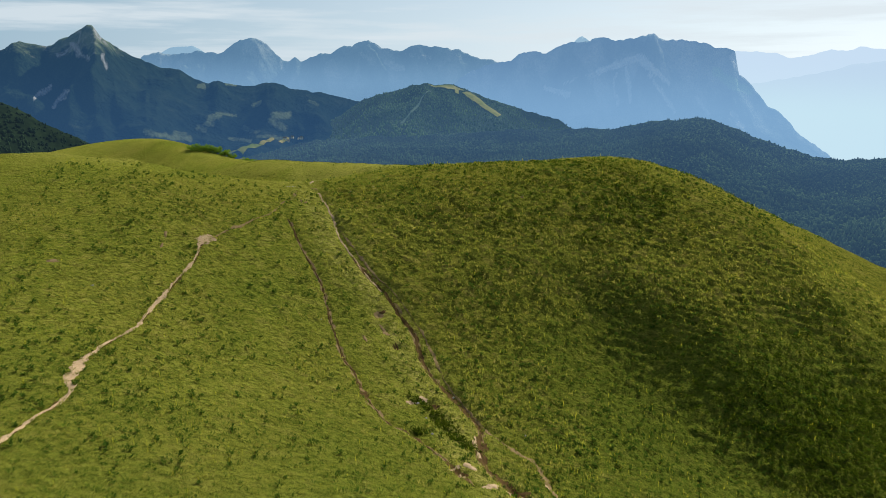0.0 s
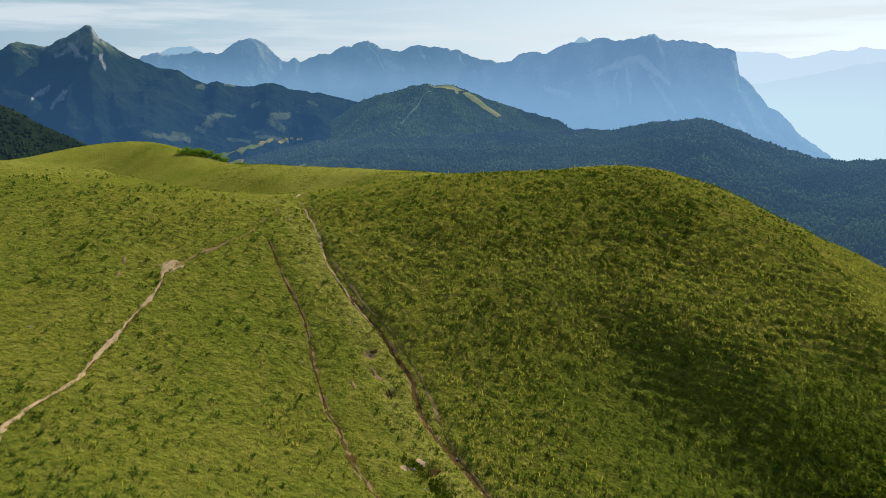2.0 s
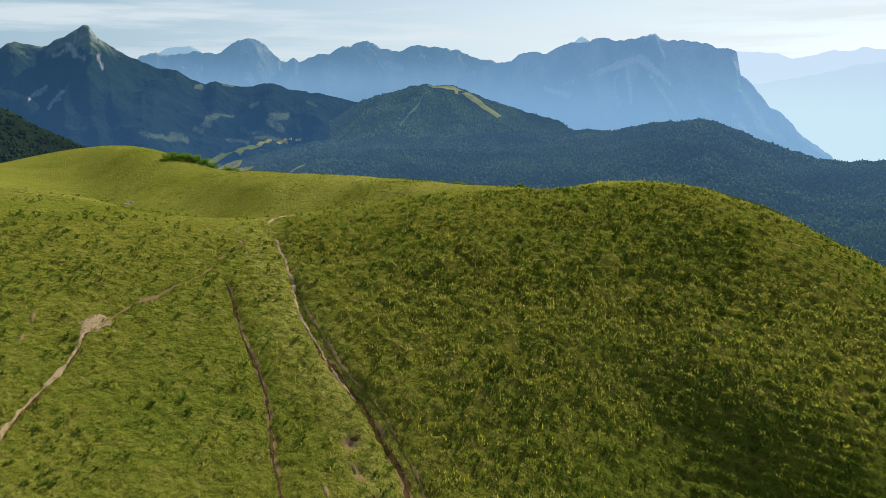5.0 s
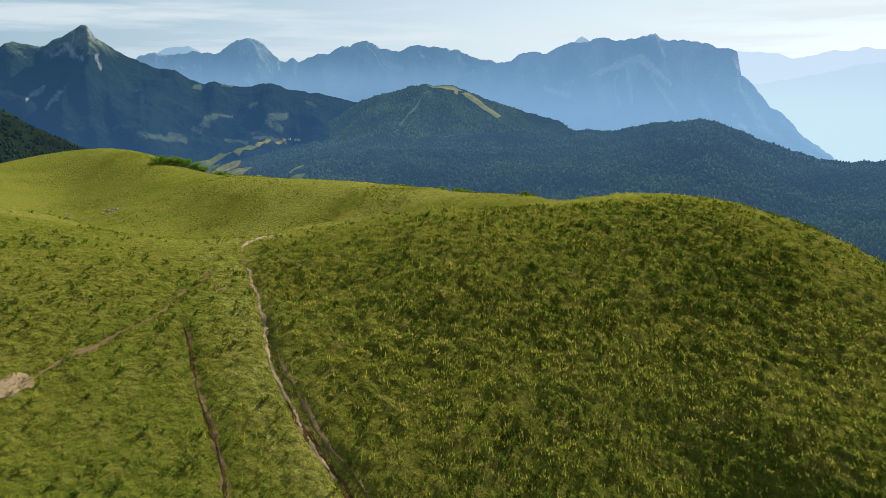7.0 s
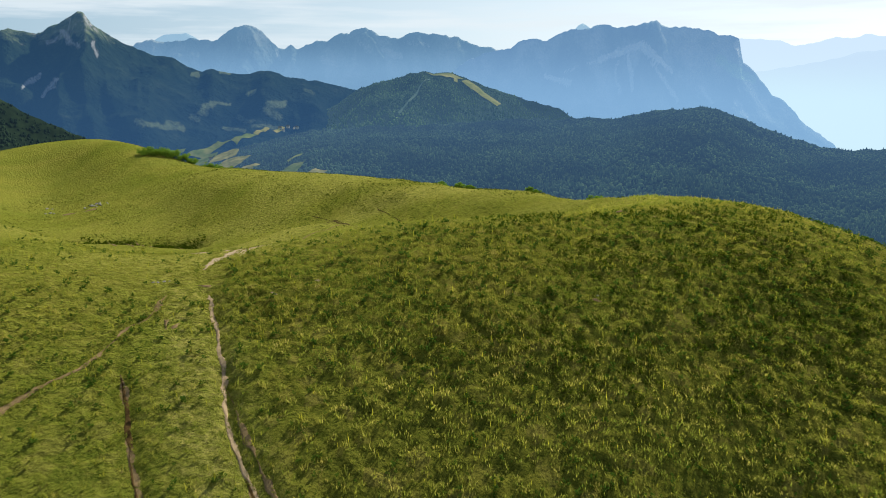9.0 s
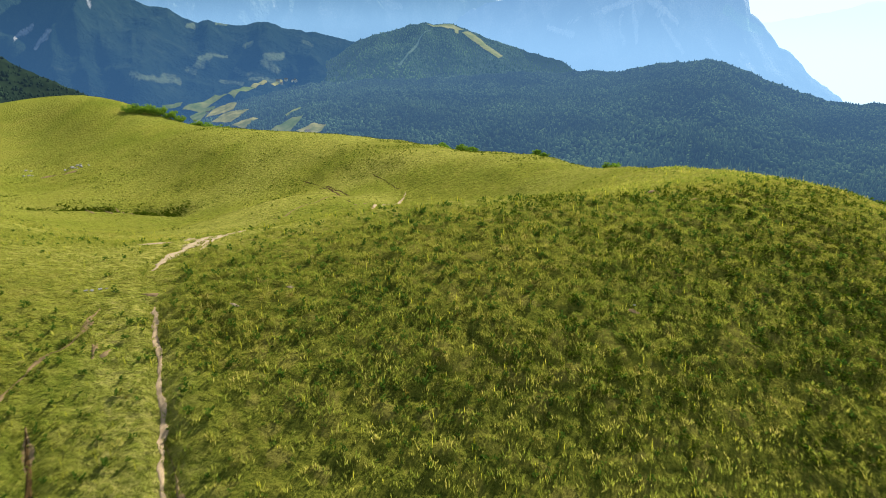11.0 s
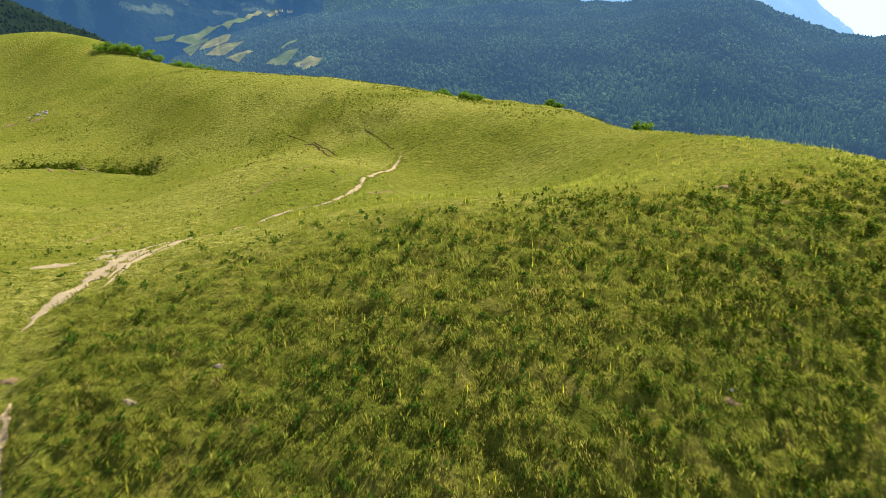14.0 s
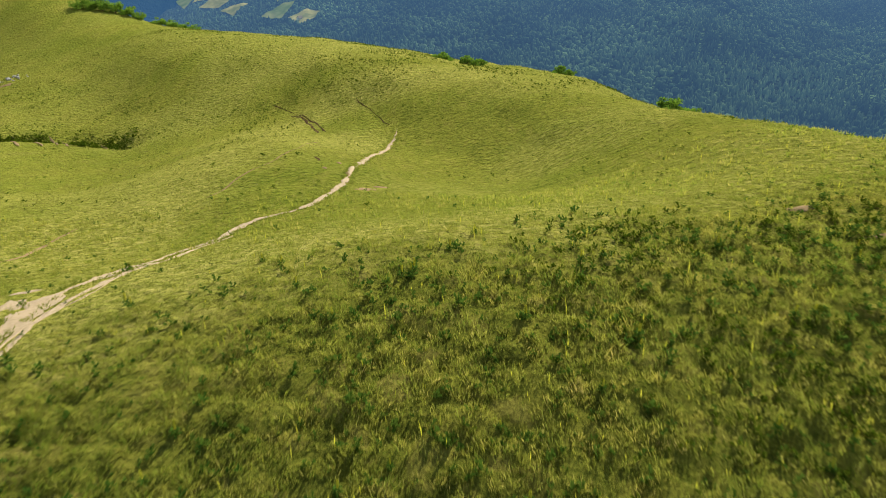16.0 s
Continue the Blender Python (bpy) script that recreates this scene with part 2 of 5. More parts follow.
def noise_node(n, l, scale, detail=4, rough=0.55, source=None, stretch=None):
    co, t = n.new("ShaderNodeTexCoord"), n.new("ShaderNodeTexNoise")
    t.inputs["Scale"].default_value, t.inputs["Detail"].default_value, t.inputs["Roughness"].default_value = scale, detail, rough
    out = co.outputs["Object"]
    if stretch:
        mp = n.new("ShaderNodeMapping")
        mp.inputs["Scale"].default_value = stretch
        l.new(out, mp.inputs["Vector"])
        out = mp.outputs["Vector"]
    l.new(out, t.inputs["Vector"])
    return t.outputs["Fac"]


def ramp_node(n, l, fac, stops):
    r = n.new("ShaderNodeValToRGB")
    e = r.color_ramp.elements
    while len(e) < len(stops):
        e.new(0.5)
    for k, (p, c) in enumerate(stops):
        e[k].position, e[k].color = p, (*c, 1)
    l.new(fac, r.inputs["Fac"])
    return r.outputs["Color"]


def mix_node(n, l, fac, a, b):
    m = n.new("ShaderNodeMix")
    m.data_type = "RGBA"
    for k, v in ((0, fac), (6, a), (7, b)):
        if isinstance(v, (int, float)):
            m.inputs[k].default_value = v
        elif isinstance(v, tuple):
            m.inputs[k].default_value = (*v, 1)
        else:
            l.new(v, m.inputs[k])
    return m.outputs[2]


def bump_node(n, l, height, strength, distance, bsdf):
    b = n.new("ShaderNodeBump")
    b.inputs["Strength"].default_value, b.inputs["Distance"].default_value = strength, distance
    l.new(height, b.inputs["Height"])
    l.new(b.outputs["Normal"], bsdf.inputs["Normal"])


def turf_material():
    m, n, l, b = shader("pasture_turf")
    fine = ramp_node(n, l, noise_node(n, l, 1.5, 8, 0.72), [(0.34, (0.024, 0.044, 0.005)), (0.50, (0.128, 0.155, 0.020)), (0.66, (0.29, 0.270, 0.058))])
    broad = ramp_node(n, l, noise_node(n, l, 0.05, 4, 0.6), [(0.35, (0.100, 0.148, 0.015)), (0.65, (0.235, 0.215, 0.040))])
    sward = mix_node(n, l, 0.4, fine, broad)
    # dark thatch under the tall growth, with the shade between its stems painted in
    shaded_thatch = ramp_node(n, l, noise_node(n, l, 2.5, 6, 0.7), [(0.36, (0.022, 0.032, 0.004)), (0.64, (0.190, 0.178, 0.028))])
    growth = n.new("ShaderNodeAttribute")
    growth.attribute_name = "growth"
    # dry bent grass where the cattle graze, over the saddle and the next rise
    straw = ramp_node(n, l, noise_node(n, l, 1.5, 8, 0.82), [(0.36, (0.060, 0.090, 0.012)), (0.49, (0.265, 0.258, 0.054)), (0.62, (0.47, 0.40, 0.135))])
    # low green herbs in small patches through the dry grass
    speck = ramp_node(n, l, noise_node(n, l, 0.62, 8, 0.78), [(0.47, (0, 0, 0)), (0.60, (0.75, 0.75, 0.75))])
    drift = ramp_node(n, l, noise_node(n, l, 0.11, 4, 0.6), [(0.44, (0.15, 0.15, 0.15)), (0.60, (1, 1, 1))])
    both = n.new("ShaderNodeMath")
    both.operation = "MULTIPLY"
    l.new(speck, both.inputs[0])
    l.new(drift, both.inputs[1])
    straw = mix_node(n, l, both.outputs[0], straw, (0.070, 0.108, 0.010))
    dry = n.new("ShaderNodeAttribute")
    dry.attribute_name = "dry"
    # each tussock is its own mix of green herbs, olive grass and dry stems
    tuft = n.new("ShaderNodeAttribute")
    tuft.attribute_name = "tuft"
    kinds = ramp_node(n, l, tuft.outputs["Fac"], [(0.05, (0.030, 0.062, 0.008)), (0.35, (0.085, 0.125, 0.014)), (0.7, (0.165, 0.170, 0.026)), (0.97, (0.26, 0.21, 0.065))])
    shaded_thatch = mix_node(n, l, 0.38, shaded_thatch, kinds)
    sward = mix_node(n, l, 0.25, sward, kinds)
    green = n.new("ShaderNodeAttribute")
    green.attribute_name = "lush"
    deep_green = ramp_node(n, l, noise_node(n, l, 1.9, 7, 0.7), [(0.35, (0.012, 0.030, 0.004)), (0.50, (0.045, 0.082, 0.009)), (0.66, (0.118, 0.152, 0.020))])
    shaded_thatch, sward = mix_node(n, l, green.outputs["Fac"], shaded_thatch, deep_green), mix_node(n, l, green.outputs["Fac"], sward, mix_node(n, l, 0.45, deep_green, sward))
    l.new(mix_node(n, l, growth.outputs["Fac"], mix_node(n, l, dry.outputs["Fac"], sward, straw), shaded_thatch), b.inputs["Base Color"])
    b.inputs["Roughness"].default_value = 1.0
    b.inputs["Specular IOR Level"].default_value = 0.0
    # the down of countless stems catches light at a low angle
    b.inputs["Sheen Weight"].default_value, b.inputs["Sheen Roughness"].default_value = 0.35, 0.45
    b.inputs["Sheen Tint"].default_value = (0.76, 0.74, 0.10, 1)
    bump_node(n, l, noise_node(n, l, 1.25, 7, 0.62), 1.0, 1.5, b)
    return m


def haze_emission(n, l, surface, share, near_air, far_air=None):
    """Mix emission of the air's colour into a surface as haze; share: a number, or None to take it from the mesh,
    thicker with distance and depth.
    """
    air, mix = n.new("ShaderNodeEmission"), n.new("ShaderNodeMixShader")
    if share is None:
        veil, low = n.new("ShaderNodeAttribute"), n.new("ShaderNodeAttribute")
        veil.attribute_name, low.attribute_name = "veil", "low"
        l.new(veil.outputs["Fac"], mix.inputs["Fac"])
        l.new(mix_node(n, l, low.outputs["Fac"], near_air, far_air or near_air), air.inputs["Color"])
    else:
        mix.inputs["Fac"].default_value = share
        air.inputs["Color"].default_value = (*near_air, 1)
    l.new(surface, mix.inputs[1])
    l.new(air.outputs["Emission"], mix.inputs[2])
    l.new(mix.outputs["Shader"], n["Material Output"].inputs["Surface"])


def distance_material(name, stops, scale, haze, haze_colour, low_colour=None, stretch=None, bump=0.0, bare_above=None, crowns=0.0, bare=None):
    """Far country: woods, meadows and rock, with the haze of kilometres of air painted in as emission."""
    m, n, l, b = shader(name)
    col = ramp_node(n, l, noise_node(n, l, scale, 7, 0.62, stretch=stretch), stops)
    if bare_above:
        # alpine meadow, then rock, above the tree line
        co, xyz, mr = n.new("ShaderNodeTexCoord"), n.new("ShaderNodeSeparateXYZ"), n.new("ShaderNodeMapRange")
        l.new(co.outputs["Object"], xyz.inputs["Vector"])
        mr.inputs["From Min"].default_value, mr.inputs["From Max"].default_value = bare_above
        l.new(xyz.outputs["Z"], mr.inputs["Value"])
        add = n.new("ShaderNodeMath")
        add.operation = "MULTIPLY_ADD"
        l.new(noise_node(n, l, scale * 1.6, 6, 0.65), add.inputs[0])
        add.inputs[1].default_value = 1.1
        l.new(mr.outputs["Result"], add.inputs[2])
        high = ramp_node(n, l, noise_node(n, l, scale * 1.3, 8, 0.72), [(0.40, (0.10, 0.15, 0.07)), (0.54, (0.20, 0.24, 0.13)), (0.66, (0.44, 0.43, 0.40))])
        mask = ramp_node(n, l, add.outputs["Value"], [(0.78, (0, 0, 0)), (1.02, (1, 1, 1))])
        col = mix_node(n, l, mask, col, high)
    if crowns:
        # tree crowns, too small to stand singly: lit tops and shaded gaps painted by colour
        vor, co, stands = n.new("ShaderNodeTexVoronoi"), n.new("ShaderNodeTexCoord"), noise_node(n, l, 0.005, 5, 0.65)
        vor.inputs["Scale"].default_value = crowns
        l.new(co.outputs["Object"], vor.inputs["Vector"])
        crown_shading = ramp_node(n, l, vor.outputs["Distance"], [(0.15, (0.09, 0.15, 0.06)), (0.75, (0.008, 0.018, 0.014))])
        col = mix_node(n, l, ramp_node(n, l, stands, [(0.40, (0.08, 0.08, 0.08)), (0.60, (0.9, 0.9, 0.9))]), col, crown_shading)
        flip = n.new("ShaderNodeMath")
        flip.operation = "SUBTRACT"
        flip.inputs[0].default_value = 1.0
        l.new(vor.outputs["Distance"], flip.inputs[1])
        bump_node(n, l, flip.outputs["Value"], 1.0, 7.0, b)
    for key, ground in (bare or {}).items():
        # clearings and screes with uneven, broken edges
        mark, edge = n.new("ShaderNodeAttribute"), n.new("ShaderNodeMath")
        mark.attribute_name, edge.operation = key, "MULTIPLY_ADD"
        l.new(noise_node(n, l, scale * 8, 6, 0.75), edge.inputs[0])
        edge.inputs[1].default_value = 0.8
        l.new(mark.outputs["Fac"], edge.inputs[2])
        col = mix_node(n, l, ramp_node(n, l, edge.outputs["Value"], [(0.53, (0, 0, 0)), (0.80, (1, 1, 1))]), col, ground)
    l.new(col, b.inputs["Base Color"])
    b.inputs["Roughness"].default_value = 0.95
    b.inputs["Specular IOR Level"].default_value = 0.0
    if bump:
        bump_node(n, l, noise_node(n, l, scale * 3, 6, 0.65), 0.8, bump, b)
    haze_emission(n, l, b.outputs["BSDF"], haze, haze_colour, low_colour)
    return m


TURF = turf_material()
WOODS = [(0.30, (0.006, 0.012, 0.008)), (0.55, (0.012, 0.022, 0.012)), (0.80, (0.02, 0.034, 0.016))]
FAR_ROCK = [(0.36, (0.06, 0.09, 0.08)), (0.50, (0.18, 0.24, 0.19)), (0.58, (0.36, 0.40, 0.33)), (0.70, (0.50, 0.52, 0.45))]
ROCK = [(0.30, (0.05, 0.07, 0.04)), (0.55, (0.12, 0.13, 0.09)), (0.80, (0.30, 0.29, 0.26))]

# ---- ground: one sheet to the horizon ----
def spaced(lo, hi, fine, a, b, slow, reach):
    """Grid lines, fine between a and b, slowly wider for reach metres, then wider and wider."""
    mid, sides = list(np.arange(a, b + fine, fine)), []
    for edge, end, way in ((a, lo, -1), (mid[-1], hi, 1)):
        at, step, side = edge, fine, []
        while abs(at - edge) < abs(end - edge):
            step = min(step * (slow if abs(at - edge) < reach else 1.14), 150.0)
            at += way * step
            side.append(at)
        sides.append(side)
    return np.array(sides[0][::-1] + mid + sides[1])


GX = spaced(-4700, 4700, 0.31, -38, 46, 1.036, 95)
GY = spaced(-4700, 4880, 0.31, 52, 148, 1.026, 230)
_x, _y = np.meshgrid(GX, GY)
_z = turf(_x.ravel(), _y.ravel())
GROUND_Z = _z.reshape(len(GY), len(GX))


def height(x, y):
    """The ground sheet's height at each place."""
    x, y = np.asarray(x, float), np.asarray(y, float)
    i, j = np.clip(np.searchsorted(GX, x) - 1, 0, len(GX) - 2), np.clip(np.searchsorted(GY, y) - 1, 0, len(GY) - 2)
    u, v = (x - GX[i]) / (GX[i + 1] - GX[i]), (y - GY[j]) / (GY[j + 1] - GY[j])
    return (GROUND_Z[j, i] * (1 - u) + GROUND_Z[j, i + 1] * u) * (1 - v) + (GROUND_Z[j + 1, i] * (1 - u) + GROUND_Z[j + 1, i + 1] * u) * v


ground = new("ground", mesh_from("ground", np.stack([_x.ravel(), _y.ravel(), _z], 1), grid_faces(len(GY), len(GX)), TURF))
# where the shade under tall growth is painted into the turf
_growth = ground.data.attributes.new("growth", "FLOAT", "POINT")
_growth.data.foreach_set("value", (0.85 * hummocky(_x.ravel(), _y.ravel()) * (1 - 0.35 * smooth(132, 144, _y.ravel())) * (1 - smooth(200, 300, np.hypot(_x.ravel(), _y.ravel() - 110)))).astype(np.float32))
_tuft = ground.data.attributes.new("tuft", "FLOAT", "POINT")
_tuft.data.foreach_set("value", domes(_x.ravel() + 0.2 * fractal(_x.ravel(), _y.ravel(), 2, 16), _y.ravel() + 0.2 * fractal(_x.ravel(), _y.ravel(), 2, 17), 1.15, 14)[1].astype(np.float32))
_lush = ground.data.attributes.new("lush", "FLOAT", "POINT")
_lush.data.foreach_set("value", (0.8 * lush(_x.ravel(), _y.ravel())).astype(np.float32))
_dry = ground.data.attributes.new("dry", "FLOAT", "POINT")
# worn, drier turf along the ruts
_worn = 0.7 * np.exp(-(np.minimum(polyline_distance(_x.ravel(), _y.ravel(), MAIN_RUT), polyline_distance(_x.ravel() + 2.4, _y.ravel(), MAIN_RUT)) / 1.8) ** 2) * (_y.ravel() < 124)
_dry.data.foreach_set("value", np.maximum(_worn, (0.9 * (1 - 0.5 * smooth(0, 22, _x.ravel())) * (1 - 0.35 * smooth(-22, -45, _x.ravel())) * (1 - 0.6 * smooth(-50, -105, _x.ravel())) * (1 - 0.12 * smooth(160, 190, _y.ravel())) * smooth(116, 138, _y.ravel() + 5 * fractal(_x.ravel() / 9, _y.ravel() / 9, 3, 73)) * smooth(0.15, 0.6, value_noise(_x.ravel() / 16, _y.ravel() / 16, 74)))).astype(np.float32))
tagged(ground, "rounded alpine pasture ridge covered in olive-green grass", "ground", kind="structure")


# ---- distance: ranges of hills and mountains round the horizon ----
EYE = (0.0, 30.0, 40.2)
LENS = 1275.4          # ratio of the sight-lines below, with the level at 124.5


def bearing(u, v):
    """Azimuth (to the right, radians) and rise over run of a sight-line, given on the flight's own view plane."""
    a, b = (u - 784) / LENS, -(v - 441) / LENS
    p, w = radians(-13.92), radians(-0.55)
    fy, fz = math.cos(p) - b * math.sin(p), math.sin(p) + b * math.cos(p)
    return math.atan2(a, fy) - w, fz / math.hypot(a, fy)


RANGES = {}


def range_height(name, x, y):
    """Height of a range at each place, or far below where it has none."""
    az, r, z = RANGES[name]
    a, d = np.arctan2(x - EYE[0], y - EYE[1]), np.hypot(x - EYE[0], y - EYE[1])
    inside = (a > az[0]) & (a < az[-1]) & (d > r[0]) & (d < r[-1])
    i, j = np.clip(np.searchsorted(az, a) - 1, 0, len(az) - 2), np.clip(np.searchsorted(r, d) - 1, 0, len(r) - 2)
    u, v = (a - az[i]) / (az[i + 1] - az[i]), (d - r[j]) / (r[j + 1] - r[j])
    h = (z[j, i] * (1 - u) + z[j, i + 1] * u) * (1 - v) + (z[j + 1, i] * (1 - u) + z[j + 1, i + 1] * u) * v
    return np.where(inside, h, -9999.0)


def give(ob, name, values):
    """A number for every point of a mesh."""
    ob.data.attributes.new(name, "FLOAT", "POINT").data.foreach_set("value", np.asarray(values, np.float32).ravel())


def capsule(u, v, a, b, wide):
    """1 on the line from a to b, fading to 0 at wide from it."""
    dx, dy = b[0] - a[0], b[1] - a[1]
    t = np.clip(((u - a[0]) * dx + (v - a[1]) * dy) / (dx * dx + dy * dy + 1e-9), 0, 1)
    return 1 - smooth(0.35, 1.0, np.hypot(u - a[0] - t * dx, v - a[1] - t * dy) / wide)


def relief(name, crest, dist, near, foot, material, label, gullies=0.10, cell=260.0, seed=1, bow=1.2, fine=0.006, steps=44, cols=260,
           spurs=(), veil=(0.6, 0.6), depth=(150.0, -250.0), marks=None):
    """A range: its crest stands at dist, and its flank comes down towards the ridge to near, with gullies and spurs.
    spurs: (u at the top, u at the bottom, half width, height); veil: share of painted haze high up and low down; depth:
    those two heights."""
    pts = [bearing(u, v) for u, v in crest]
    az = np.linspace(pts[0][0], pts[-1][0], cols)
    rise = np.interp(az, [p[0] for p in pts], [p[1] for p in pts])
    rise = rise + fine * 0.4 * fractal(az * 90, az * 0 + seed, 5, seed)
    s = np.concatenate([np.linspace(0, 1, steps), [1.003, 1.03, 1.07]])
    A, Sg = np.meshgrid(az, s)
    R = near + (dist - near) * Sg
    top = EYE[2] + np.broadcast_to(rise * dist, A.shape)
    k = np.clip(Sg, 0, 1)
    prof = k ** bow
    X, Y = EYE[0] + R * np.sin(A), EYE[1] + R * np.cos(A)
    wx, wy = X / cell + 0.5 * fractal(X / cell / 2, Y / cell / 2, 2, seed + 40), Y / cell + 0.5 * fractal(X / cell / 2, Y / cell / 2, 2, seed + 41)
    ribs = fractal(wx, wy * 0.6, 6, seed + 7, ridged=True) - 0.55
    z = foot + (top - foot) * prof + ribs * gullies * (top - foot) * 4 * k * (1 - k) ** 0.7
    for u0, u1, half, tall in spurs:
        a0, a1 = bearing(u0, 200)[0], bearing(u1, 200)[0]
        line = a0 + (a1 - a0) * (1 - k) + 0.020 * fractal(k * 4, k * 0 + u0, 4, seed + 60)
        z = z + 0.7 * tall * np.exp(-1.6 * (np.abs(A - line) / (half / LENS) / (0.45 + 0.9 * (1 - k))) ** 1.5) * smooth(0, 0.25, k) * smooth(1.0, 0.80, k)
    z = np.where(Sg > 1, top - (Sg - 1) * 9 * np.abs(top - foot), z)
    limit = EYE[2] + np.broadcast_to(rise, A.shape) * R
    z = np.where(Sg < 1, np.minimum(z, limit - 0.004 * R * (1 - k)), z)
    ob = new(name, mesh_from(name, np.stack([X.ravel(), Y.ravel(), z.ravel()], 1), grid_faces(len(s), cols), material))
    tagged(ob, label, "mountain", kind="structure")
    RANGES[name] = (az, R[:, 0], z)
    # height or distance sets how much haze is painted in, and its tint
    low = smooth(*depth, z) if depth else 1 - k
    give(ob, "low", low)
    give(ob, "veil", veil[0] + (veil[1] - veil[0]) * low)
    # the place of each point on the flight's own view plane
    p, w = radians(-13.92), radians(-0.55)
    up, ahead = (z - EYE[2]) / R, np.cos(A + w)
    fwd = ahead * math.cos(p) + up * math.sin(p)
    U, V = 784 + LENS * np.sin(A + w) / fwd, 441 - LENS * (up * math.cos(p) - ahead * math.sin(p)) / fwd
    U, V = U + 9 * fractal(U / 26, V / 26, 3, seed + 70), V + 6 * fractal(U / 26, V / 20, 3, seed + 71)
    for key, lines in (marks or {}).items():
        total = np.zeros_like(z)
        for u0, v0, u1, v1, wide, full in lines:
            total = np.maximum(total, full * capsule(U, V, (u0, v0), (u1, v1), wide))
        give(ob, key, 0.5 * total)
    return ob


# the haze over these ranges glows from their own materials
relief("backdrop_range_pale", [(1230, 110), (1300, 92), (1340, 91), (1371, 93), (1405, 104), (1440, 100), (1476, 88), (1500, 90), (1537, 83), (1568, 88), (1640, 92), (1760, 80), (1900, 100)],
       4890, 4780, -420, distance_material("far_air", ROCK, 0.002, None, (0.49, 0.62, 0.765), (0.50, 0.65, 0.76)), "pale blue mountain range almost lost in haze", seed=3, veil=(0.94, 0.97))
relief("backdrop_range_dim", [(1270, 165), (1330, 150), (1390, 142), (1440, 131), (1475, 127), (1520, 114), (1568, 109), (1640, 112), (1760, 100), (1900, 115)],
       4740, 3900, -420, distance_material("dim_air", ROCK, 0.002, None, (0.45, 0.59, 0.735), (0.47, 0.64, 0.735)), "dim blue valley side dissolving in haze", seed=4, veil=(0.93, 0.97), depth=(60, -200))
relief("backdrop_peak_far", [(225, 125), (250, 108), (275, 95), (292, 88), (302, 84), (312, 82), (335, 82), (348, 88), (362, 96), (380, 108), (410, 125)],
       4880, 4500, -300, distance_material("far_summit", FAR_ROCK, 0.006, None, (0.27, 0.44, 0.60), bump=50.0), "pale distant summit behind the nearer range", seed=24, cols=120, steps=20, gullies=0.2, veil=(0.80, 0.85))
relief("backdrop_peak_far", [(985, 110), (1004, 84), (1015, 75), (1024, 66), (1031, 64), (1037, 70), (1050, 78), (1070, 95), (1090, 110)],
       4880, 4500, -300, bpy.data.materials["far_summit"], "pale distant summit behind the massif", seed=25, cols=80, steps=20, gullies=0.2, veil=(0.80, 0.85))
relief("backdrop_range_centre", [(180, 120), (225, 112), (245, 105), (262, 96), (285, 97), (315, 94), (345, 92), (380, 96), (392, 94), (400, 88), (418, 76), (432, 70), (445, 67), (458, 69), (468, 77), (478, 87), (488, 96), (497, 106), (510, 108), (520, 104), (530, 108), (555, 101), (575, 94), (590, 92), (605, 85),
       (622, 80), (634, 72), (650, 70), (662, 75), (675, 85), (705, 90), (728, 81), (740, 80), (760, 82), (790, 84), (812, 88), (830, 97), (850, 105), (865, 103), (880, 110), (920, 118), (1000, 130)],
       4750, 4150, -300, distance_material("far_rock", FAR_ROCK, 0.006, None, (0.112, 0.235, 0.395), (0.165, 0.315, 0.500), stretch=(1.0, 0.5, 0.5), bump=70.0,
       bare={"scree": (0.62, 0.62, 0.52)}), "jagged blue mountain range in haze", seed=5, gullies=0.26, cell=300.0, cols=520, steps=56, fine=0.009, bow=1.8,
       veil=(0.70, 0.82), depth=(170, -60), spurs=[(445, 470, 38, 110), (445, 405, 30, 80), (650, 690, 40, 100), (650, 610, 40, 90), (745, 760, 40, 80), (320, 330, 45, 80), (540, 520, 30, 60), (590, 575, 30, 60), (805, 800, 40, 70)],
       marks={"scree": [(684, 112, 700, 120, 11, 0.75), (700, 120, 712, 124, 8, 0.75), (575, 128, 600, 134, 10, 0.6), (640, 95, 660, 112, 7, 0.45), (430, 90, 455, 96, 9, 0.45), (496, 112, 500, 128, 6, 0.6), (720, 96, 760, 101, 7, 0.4)]})
